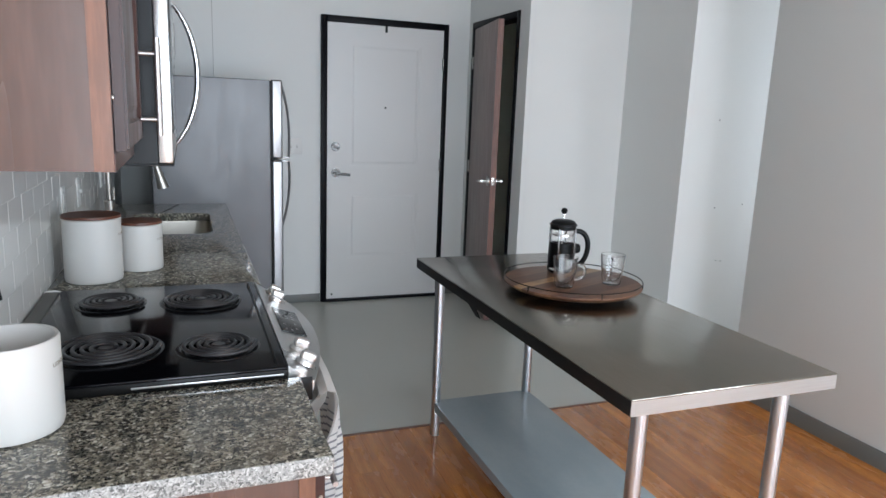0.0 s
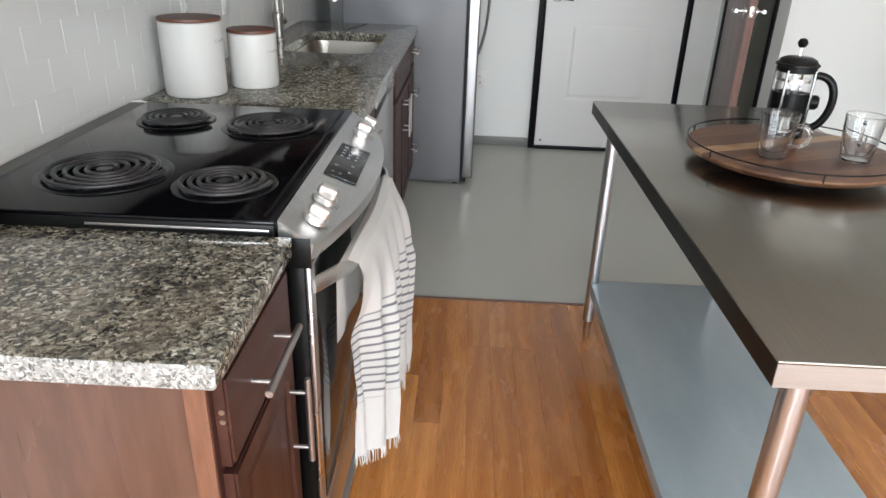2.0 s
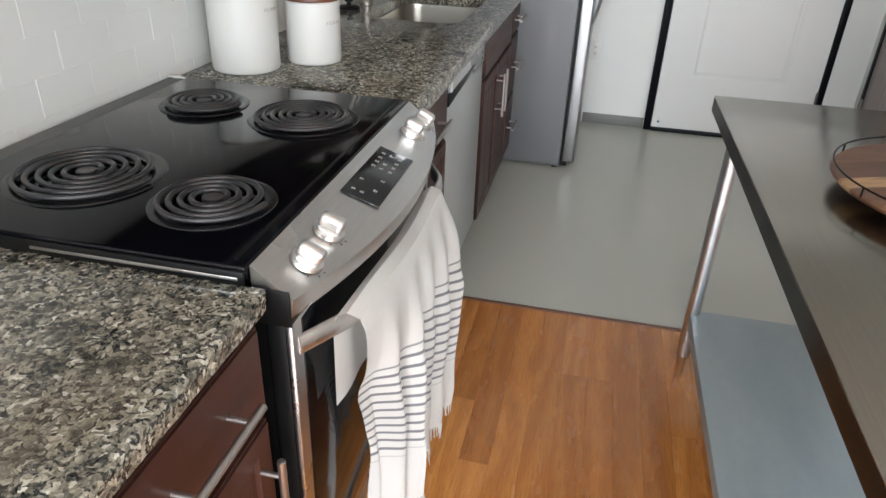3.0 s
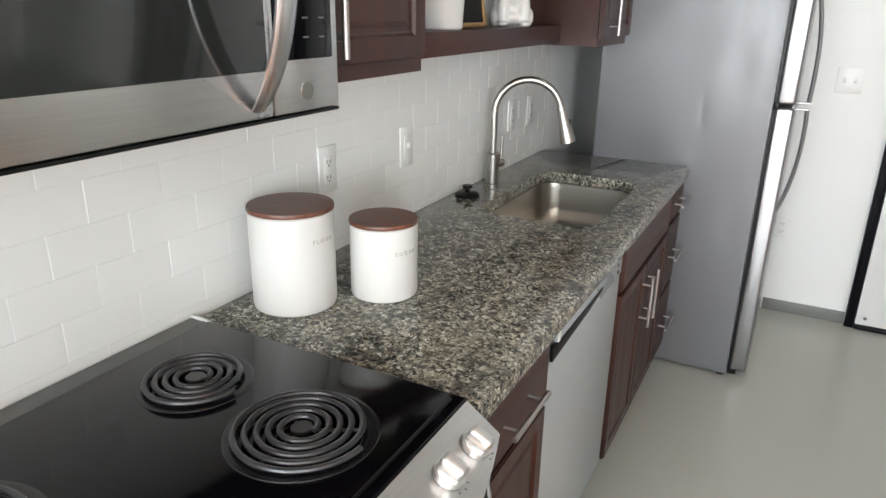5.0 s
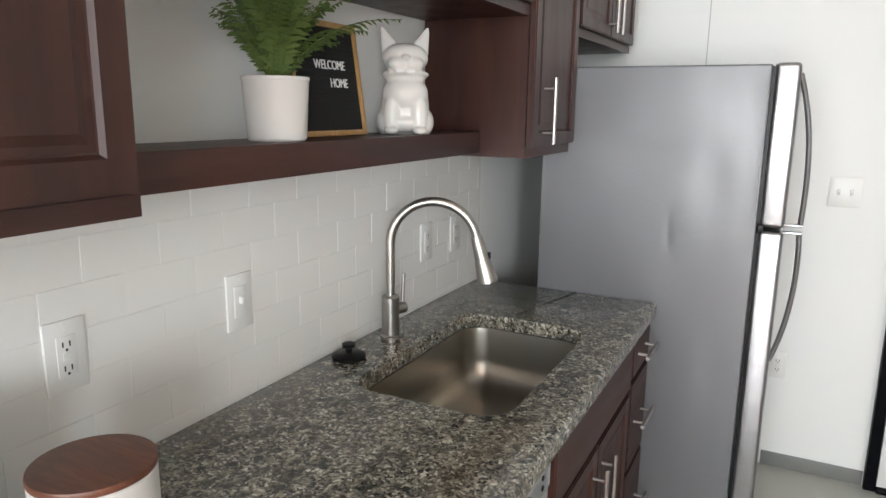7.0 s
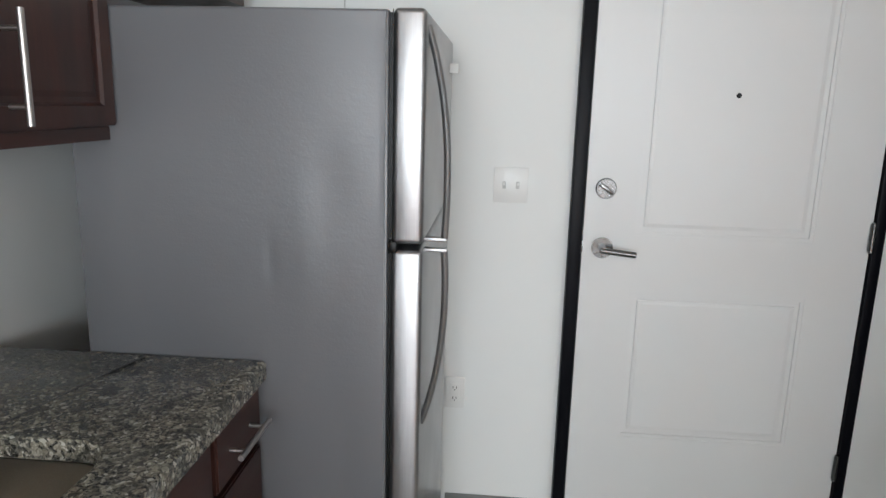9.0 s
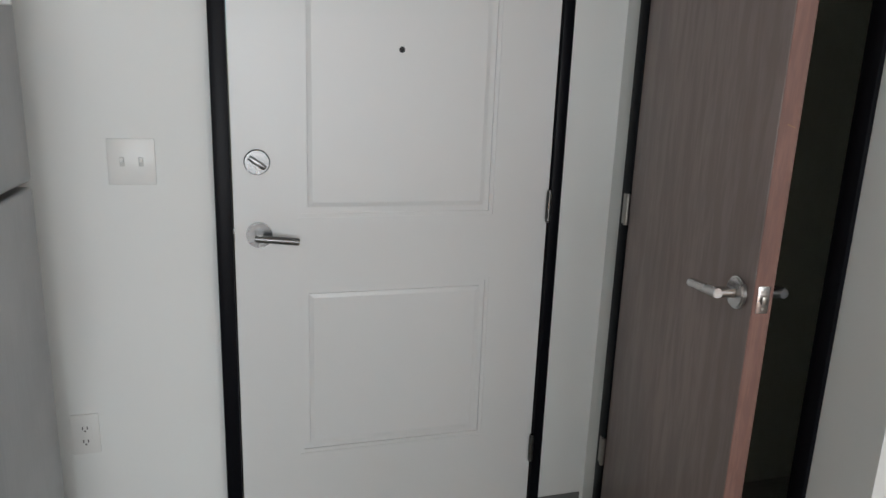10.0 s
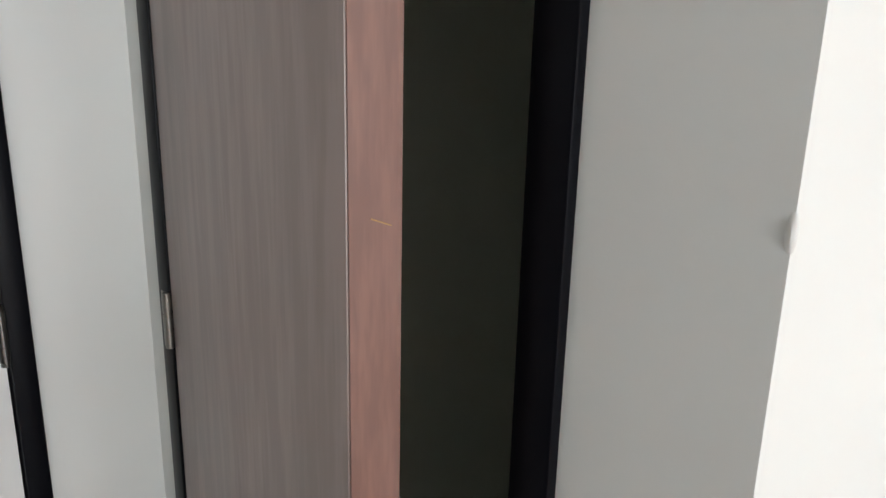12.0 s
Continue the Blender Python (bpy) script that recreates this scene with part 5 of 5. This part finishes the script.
def french_press():
    x, y = 1.830, 1.205
    p = thing("french_press", x, y, PZ, "glass french press with black frame, lid and handle", "coffee press")
    part("base", lathe([(0.0, PZ), (0.046, PZ), (0.050, PZ + 0.004), (0.050, PZ + 0.010), (0.0, PZ + 0.011)], x, y, 36), BLACKPL, p)
    beaker = part("beaker", lathe([(0.0, PZ + 0.012), (0.044, PZ + 0.012), (0.0465, PZ + 0.016), (0.0465, PZ + 0.187), (0.0448, PZ + 0.187), (0.0448, PZ + 0.017), (0.0, PZ + 0.015)], x, y, 40), GLASS, p, "clear glass beaker")
    part("dark_band", lathe([(0.0486, PZ + 0.02), (0.0496, PZ + 0.02), (0.0496, PZ + 0.122), (0.0486, PZ + 0.122)], x, y, 40), BLACKPL, p, "black plastic sleeve")
    lid = part("lid", lathe([(0.0, PZ + 0.214), (0.034, PZ + 0.212), (0.046, PZ + 0.206), (0.050, PZ + 0.198), (0.0545, PZ + 0.196), (0.0555, PZ + 0.191), (0.051, PZ + 0.189), (0.0505, PZ + 0.176), (0.0475, PZ + 0.174), (0.0475, PZ + 0.188), (0.0, PZ + 0.188)], x, y, 40), BLACKPL, p, "black domed lid with a flange")
    part("rod", rod((x, y, PZ + 0.03), (x, y, PZ + 0.240), 0.0025, None, 10), CHROME, lid)
    part("knob", lathe([(0.0, PZ + 0.234), (0.009, PZ + 0.238), (0.0135, PZ + 0.248), (0.009, PZ + 0.258), (0.0, PZ + 0.261)], x, y, 24), BLACKPL, lid)
    part("plunger", lathe([(0.0, PZ + 0.150), (0.0435, PZ + 0.150), (0.0435, PZ + 0.158), (0.0, PZ + 0.158)], x, y, 32), CHROME, lid, "steel plunger disc")
    a = Vector((0.93, -0.37, 0))
    c = Vector((x, y, 0))

    def at(d, z):
        q = c + a * d
        return (q.x, q.y, PZ + z)

    part("handle", tube(bezier(at(0.047, 0.168), at(0.125, 0.180), at(0.112, 0.045), at(0.066, 0.030), 18), 0.0105, 12), BLACKPL, p, "black plastic handle")
    part("thumb_knob", rod(at(0.050, 0.098), at(0.072, 0.098), 0.021, 0.018, 20, 0.004), BLACKPL, p)
    for k in range(4):
        q = Euler((0, 0, radians(45 + 90 * k))).to_matrix() @ Vector((0.0515, 0, 0))
        part("strut", box(x + q.x - 0.003, x + q.x + 0.003, y + q.y - 0.003, y + q.y + 0.003, PZ + 0.004, PZ + 0.182, 0.001), HARDW, p, "dark chrome frame strut")


french_press()


def glass_mug(x, y, turn):
    g = thing("glass_mug", x, y, PZ, "clear double-walled glass mug on the tray", "mug", "glass mugs")
    skin = lathe([(0.0, PZ + 0.0005), (0.029, PZ + 0.0005), (0.033, PZ + 0.004), (0.0385, PZ + 0.035), (0.0425, PZ + 0.070), (0.0445, PZ + 0.100),
                  (0.0436, PZ + 0.1012), (0.0400, PZ + 0.070), (0.0330, PZ + 0.036), (0.0220, PZ + 0.017), (0.0, PZ + 0.0125)], x, y, 44)
    hollow = lathe([(0.0, PZ + 0.003), (0.0280, PZ + 0.003), (0.0318, PZ + 0.006), (0.0374, PZ + 0.036), (0.0414, PZ + 0.070), (0.0432, PZ + 0.094),
                    (0.0411, PZ + 0.070), (0.0342, PZ + 0.035), (0.0228, PZ + 0.0155), (0.0, PZ + 0.011)], x, y, 44)
    bmesh.ops.reverse_faces(hollow, faces=hollow.faces[:])
    tall = Matrix.Translation((x, y, PZ)) @ Matrix.Diagonal((1.02, 1.02, 1.13, 1)) @ Matrix.Translation((-x, -y, -PZ))
    part("wall", moved(add(skin, hollow), tall), GLASS, g)
    a = Vector((math.cos(turn), math.sin(turn), 0))
    c = Vector((x, y, PZ))
    pts = bezier(c + a * 0.0432 + Vector((0, 0, 0.084)), c + a * 0.092 + Vector((0, 0, 0.092)), c + a * 0.086 + Vector((0, 0, 0.024)), c + a * 0.0385 + Vector((0, 0, 0.030)), 16)
    part("handle", tube(pts, 0.0052, 10), GLASS, g)


glass_mug(1.714, 0.978, radians(-12))
glass_mug(1.920, 0.980, radians(60))


# ---- canisters and crock ----
def wrapped(words, size, x, y, r, z, angle):
    """Letters laid round a jar, their middle at the given angle."""
    bm = text_mesh(words, size, 0.0004)
    for v in bm.verts:
        a = angle + v.co.x / r
        v.co = Vector((x + (r + 0.0004 + v.co.z) * math.cos(a), y + (r + 0.0004 + v.co.z) * math.sin(a), z + v.co.y))
    return bm


def canister(x, y, r, h, words, angle, label):
    c = thing("canister", x, y, CT, label, "canister", "kitchen canisters")
    prof = [(0.0, CT), (r - 0.008, CT), (r - 0.002, CT + 0.003), (r, CT + 0.010), (r, CT + h - 0.003), (r - 0.003, CT + h), (r - 0.007, CT + h), (r - 0.007, CT + h - 0.02), (0.0, CT + h - 0.02)]
    jar = part("jar", lathe(prof, x, y, 64), CERAM, c)
    part("lid", lathe([(0.0, CT + h - 0.019), (r - 0.008, CT + h - 0.019), (r - 0.008, CT + h + 0.001), (r + 0.0005, CT + h + 0.001), (r + 0.0015, CT + h + 0.005), (r, CT + h + 0.010), (0.0, CT + h + 0.011)], x, y, 64), LIDW, c, "reddish acacia wood lid")
    part("letters", wrapped(words, 0.0128, x, y, r, CT + h - 0.054, angle), PRINT, jar, "", False)


canister(0.124, 1.378, 0.090, 0.214, "F L O U R", radians(-6), "white ceramic flour canister with an acacia wood lid")
canister(0.262, 1.522, 0.0755, 0.168, "S U G A R", radians(-18), "smaller white ceramic sugar canister with a wood lid")


def utensil_crock():
    x, y, r, h = 0.104, 0.256, 0.089, 0.181
    c = thing("utensil_crock", x, y, NT, "white ceramic utensil crock with a rounded rim", "crock")
    jar = part("jar", lathe([(0.0, NT), (r - 0.012, NT), (r - 0.003, NT + 0.004), (r, NT + 0.014), (r, NT + h - 0.005), (r - 0.003, NT + h), (r - 0.008, NT + h - 0.001), (r - 0.010, NT + h - 0.008), (r - 0.010, NT + 0.012), (0.0, NT + 0.010)], x, y, 64), CERAM, c)
    part("letters", wrapped("UTENSILS", 0.012, x, y, r, NT + h - 0.05, radians(-9)), PRINT, jar, "", False)
    s = thing("slotted_turner", x, y, NT + 0.012, "black nylon slotted turner standing in the crock", "utensil")
    way = Vector((-0.064, 0.088, 0.31)).normalized()
    lean = Matrix.Translation((x + 0.005, y - 0.02, NT + 0.016)) @ way.to_track_quat("Z", "Y").to_matrix().to_4x4()
    part("shaft", moved(rod((0, 0, 0.0), (0, 0, 0.24), 0.006, None, 12, 0.001), lean), BLACKPL, s)
    for k in range(5):
        part("tine", moved(box(-0.034 + k * 0.015, -0.026 + k * 0.015, -0.003, 0.003, 0.24, 0.315, 0.0015), lean), BLACKPL, s)
    part("blade", moved(box(-0.034, 0.034, -0.003, 0.003, 0.232, 0.243, 0.0015), lean), BLACKPL, s)
    part("tip", moved(box(-0.034, 0.034, -0.003, 0.003, 0.313, 0.326, 0.0015), lean), BLACKPL, s)
    s = thing("cooking_spoon", x, y, NT + 0.012, "black nylon cooking spoon leaning in the crock", "utensil")
    lean = Matrix.Translation((x + 0.055, y + 0.02, NT + 0.014)) @ Euler((radians(6), radians(-40), 0)).to_matrix().to_4x4()
    part("shaft", moved(rod((0, 0, 0.0), (0, 0, 0.21), 0.007, None, 12, 0.001), lean), BLACKPL, s)


utensil_crock()

# ---- things on the open shelf ----
SZ = 1.4835


def fern():
    x, y = 0.108, 2.072
    p = thing("potted_fern", x, y, SZ, "green artificial fern in a white ceramic pot", "plant")
    pot = part("pot", lathe([(0.0, SZ), (0.053, SZ), (0.0565, SZ + 0.003), (0.0575, SZ + 0.006), (0.0635, SZ + 0.113), (0.0655, SZ + 0.116), (0.0650, SZ + 0.121), (0.061, SZ + 0.122), (0.058, SZ + 0.112), (0.0, SZ + 0.105)], x, y, 56), GLAZE, p, "glossy white pot")
    part("soil", lathe([(0.0, SZ + 0.112), (0.040, SZ + 0.110), (0.056, SZ + 0.106)], x, y, 24), FELT, pot)
    rng = random.Random(11)
    for i in range(48):
        az = 2 * math.pi * i / 48 * 7 + rng.uniform(-0.3, 0.3)
        tilt = 0.06 + 0.74 * (i * 0.618 % 1.0) ** 1.25
        length = rng.uniform(0.20, 0.33) * (1.0 if tilt < 0.5 else 0.8)
        out = Vector((math.cos(az), math.sin(az), 0))
        if out.x < -0.1:
            out.x *= 0.35
        if out.y > 0:
            out.y *= 0.72
        pts = []
        for k in range(15):
            t = k / 14
            pts.append(Vector((x, y, SZ + 0.108)) + out * (0.018 + length * (math.sin(tilt) * t * (0.55 + 0.45 * t) + 0.22 * t * t * t)) + Vector((0, 0, length * (math.cos(tilt) * t - 0.20 * (0.5 + tilt) * t * t * t))))
        for q in pts:
            q.x = max(q.x, 0.006)
            q.y = y + 0.20 * math.tanh((q.y - y) / 0.20)
        bm = tube(pts, [0.0016 * (1 - 0.7 * k / 14) for k in range(15)], 5)
        for k in range(2, 15):
            for sub in (0.0, 0.4):
                if k == 14 and sub:
                    continue
                b = pts[k] if not sub else (pts[k] + pts[min(14, k + 1)]) / 2
                way = (pts[min(14, k + 1)] - pts[k - 1]).normalized()
                t = (k + sub) / 14
                size = 0.034 * math.sin(math.pi * min(1, 0.12 + t * 0.82)) * rng.uniform(0.65, 1.15) + 0.003
                for s in (-1, 1):
                    across = way.cross(Vector((0, 0, 1)) if abs(way.z) < 0.95 else out).normalized() * s
                    tip = b + (across * 0.80 + way * 0.6).normalized() * size + Vector((0, 0, -size * 0.38 + rng.uniform(-0.007, 0.006)))
                    w = way * (0.0016 + size * 0.075)
                    m1 = b.lerp(tip, 0.45)
                    lift = Vector((0, 0, 0.002))
                    quad = [b - w * 0.5, m1 - w, tip, m1 + w, b + w * 0.5]
                    vs = [bm.verts.new((max(0.002, (q + (lift if j in (1, 3) else Vector())).x), *(q + (lift if j in (1, 3) else Vector()))[1:])) for j, q in enumerate(quad)]
                    bm.faces.new(vs)
        part("frond", bm, LEAF, p, "", False)


fern()


def letter_board():
    """Leans back against the wall."""
    y0, y1, h = 2.180, 2.435, 0.255
    m = Matrix.Translation((0.066, 0, SZ)) @ Matrix.Rotation(radians(-8), 4, "Y")
    b = thing("letter_board", 0.066, (y0 + y1) / 2, SZ, "black felt letter board reading welcome home in an oak frame", "letter board")
    fr = moved(box(0, 0.014, y0, y0 + 0.012, 0, h, 0.001), m)
    add(fr, moved(box(0, 0.014, y1 - 0.012, y1, 0, h, 0.001), m), moved(box(0, 0.014, y0 + 0.012, y1 - 0.012, 0, 0.012, 0.001), m), moved(box(0, 0.014, y0 + 0.012, y1 - 0.012, h - 0.012, h, 0.001), m))
    part("frame", fr, OAKF, b, "pale oak frame")
    felt = part("felt", moved(box(0.002, 0.008, y0 + 0.012, y1 - 0.012, 0.012, h - 0.012), m), FELT, b, "black felt")
    for k in range(24):
        z = 0.018 + k * 0.0095
        part("felt_ridge", moved(box(0.008, 0.0092, y0 + 0.013, y1 - 0.013, z, z + 0.006), m), FELT, felt, "", False)
    for words, y, z in (("WELCOME", 2.320, 0.158), ("HOME", 2.348, 0.118)):
        bm = text_mesh(words, 0.029, 0.0008)
        bmesh.ops.scale(bm, vec=(0.82, 1, 1), verts=bm.verts)
        part("letters", moved(bm, m @ Matrix.Translation((0.0105, y, z)) @ FACING_X), LETTER, felt, "white plastic letters", False)


letter_board()


def bulldog():
    x, y, z = 0.120, 2.545, SZ
    bm = bmesh.new()

    def ball(cx, cy, cz, rx, ry, rz):
        b = bmesh.new()
        bmesh.ops.create_icosphere(b, subdivisions=3, radius=1.0)
        for v in b.verts:
            v.co = Vector((x + cx + v.co.x * rx, y + cy + v.co.y * ry, z + cz + v.co.z * rz))
        add(bm, b)

    ball(-0.004, 0, 0.070, 0.050, 0.055, 0.080)       # body
    ball(0.012, 0, 0.098, 0.044, 0.052, 0.050)        # chest
    ball(0.000, 0, 0.030, 0.052, 0.056, 0.030)
    for s in (-1, 1):
        ball(0.034, 0.029 * s, 0.048, 0.019, 0.020, 0.056)
        ball(0.046, 0.032 * s, 0.010, 0.022, 0.017, 0.0105)
        ball(-0.006, 0.046 * s, 0.030, 0.042, 0.020, 0.034)
        ball(0.036, 0.017 * s, 0.171, 0.019, 0.023, 0.019)
    ball(0.004, 0, 0.186, 0.044, 0.052, 0.038)        # head
    ball(0.024, 0, 0.198, 0.024, 0.042, 0.022)        # brow
    ball(0.002, 0, 0.142, 0.042, 0.047, 0.032)        # neck
    ball(0.052, 0, 0.186, 0.007, 0.010, 0.006)        # nose
    for s in (-1, 1):
        ear = rod((0, 0.030 * s, 0.204), (0, 0.052 * s, 0.262), 0.024, 0.004, 16)
        add(bm, moved(ear, Matrix.Translation((x - 0.004, y, z)) @ Matrix.Diagonal((0.45, 1, 1, 1))))
    for k in range(16):
        a = 2 * math.pi * k / 16
        ball(0.005 + 0.047 * math.cos(a), 0.051 * math.sin(a), 0.147 + 0.006 * math.cos(a), 0.0036, 0.0036, 0.0036)
    collar = [(x + 0.005 + 0.0425 * math.cos(2 * math.pi * k / 40), y + 0.0465 * math.sin(2 * math.pi * k / 40), z + 0.146 + 0.006 * math.cos(2 * math.pi * k / 40)) for k in range(40)]
    add(bm, tube(collar, 0.005, 8, 1.3, None, True))
    moved(bm, Matrix.Translation((x, y, z)) @ Matrix.Rotation(radians(-58), 4, "Z") @ Matrix.Diagonal((1.05, 1.12, 1.0, 1)) @ Matrix.Translation((-x, -y, -z)))
    ob = part("dog_figurine", bm, GLAZE)
    tagged(ob, "white glazed ceramic sitting bulldog figurine with pricked ears", "figurine")
    re = ob.modifiers.new("fuse", "REMESH")
    re.mode, re.voxel_size, re.use_smooth_shade = "VOXEL", 0.003, True
    sm = ob.modifiers.new("smooth", "SMOOTH")
    sm.factor, sm.iterations = 0.5, 5


bulldog()

part("seam", prism([(0.286, 2.884), (0.290, 2.883), (0.384, 3.274), (0.378, 3.274)], CT - 0.001, CT + 0.0004), SLOT, top, "dark crack across the granite", False)
chip = bmesh.new()
bmesh.ops.create_icosphere(chip, subdivisions=2, radius=1.0)
for v in chip.verts:
    v.co = Vector((2.607 + v.co.x * 0.003, 3.118 + v.co.y * 0.0035, 1.432 + v.co.z * 0.013)) + Vector(noise.noise_vector(v.co * 2)) * 0.001
structure("wall_chip", chip, WALL, "small chipped bump on the plaster corner")
# screw holes left in the wall of the side space
for k, (hx, hz) in enumerate(((3.70, 0.98), (3.76, 0.62), (3.80, 0.615), (3.66, 1.55), (3.93, 1.0))):
    structure("screw_hole", rod((hx, 2.4305, hz), (hx, 2.4285, hz), 0.004, None, 10), SLOT, "small dark screw hole")

# ---- tiles: 3 by 6 inch glazed, in running bond ----
structure("tile_bed", box(-0.0078, -0.0010, -0.02, 3.30, CT - 0.02, 1.43), GROUT, "pale grout behind the tiles")
tiles = thing("backsplash", -0.003, 1.6, CT, "glossy white subway tile backsplash in running bond", "backsplash", "", "structure")
TW, TH, GAP = 0.1562, 0.0768, 0.0006
tile_mesh = {}


def tile_piece(w, h):
    key = (round(w, 4), round(h, 4))
    if key not in tile_mesh:
        bm = box(-0.003, 0.003, -w / 2, w / 2, -h / 2, h / 2)
        for upright, ease in ((True, 0.0018), (False, 0.0004)):
            rim = [e for e in bm.edges if all(v.co.x > 0.0029 for v in e.verts) and (abs(e.verts[0].co.z - e.verts[1].co.z) > h * 0.8 if upright else abs(e.verts[0].co.y - e.verts[1].co.y) > w * 0.8)]
            bmesh.ops.bevel(bm, geom=rim, offset=ease, segments=2, affect="EDGES")
        me = bpy.data.meshes.new("tile")
        bm.to_mesh(me)
        bm.free()
        me.materials.append(TILE)
        me.polygons.foreach_set("use_smooth", [True] * len(me.polygons))
        me.set_sharp_from_angle(angle=radians(50))
        tile_mesh[key] = me
    return tile_mesh[key]


rng = random.Random(3)
row_tops = [CT + 0.029 + TH * k for k in range(7)]
for r, zt in enumerate(row_tops):
    zb = max(CT + 0.0015, zt - TH)
    zt = min(zt, 1.428)
    y = 0.069 - TW - (TW / 2 if r % 2 else 0.0)
    while y < 3.29:
        a, b = max(y, -0.012), min(y + TW, 3.295)
        if b - a > 0.02 and zt - zb > 0.012:
            ob = new("tile", tile_piece(b - a - GAP, zt - zb - GAP))
            ob.parent = tiles
            ob.location = Vector((-0.0030 + rng.uniform(-0.0004, 0.0004), (a + b) / 2, (zt + zb) / 2)) - PLACE[tiles.name]
            ob.rotation_euler = (0, rng.uniform(-0.004, 0.004), rng.uniform(-0.004, 0.004))
        y += TW

# ---- floor boards near the walk ----
floor_ob = bpy.data.objects["floor"]
board_mesh = {}


def board_piece(w, length):
    key = (round(w, 4), round(length, 3))
    if key not in board_mesh:
        bm = box(-w / 2, w / 2, -length / 2, length / 2, -0.012, 0.0)
        rim = [e for e in bm.edges if all(v.co.z > -0.001 for v in e.verts)]
        bmesh.ops.bevel(bm, geom=rim, offset=0.0003, segments=1, affect="EDGES")
        me = bpy.data.meshes.new("floor_board")
        bm.to_mesh(me)
        bm.free()
        me.materials.append(PLANK)
        board_mesh[key] = me
    return board_mesh[key]


rng = random.Random(5)
BWID = 0.083
cols = int(3.36 / BWID) + 1
for c in range(cols):
    x = BWID * (c + 0.5)
    y = SEAM - 0.007
    first_len = rng.choice((0.35, 0.55, 0.8, 1.0, 1.2))
    while y > -1.6:
        length = first_len if y > SEAM - 0.01 else rng.choice((0.6, 0.75, 0.9, 1.1, 1.3))
        ob = new("floor_board", board_piece(BWID - 0.0003, length - 0.0003))
        ob.parent = floor_ob
        ob.location = Vector((x, y - length / 2, -0.0003 + rng.uniform(-0.0003, 0.0))) - PLACE["floor"]
        y -= length
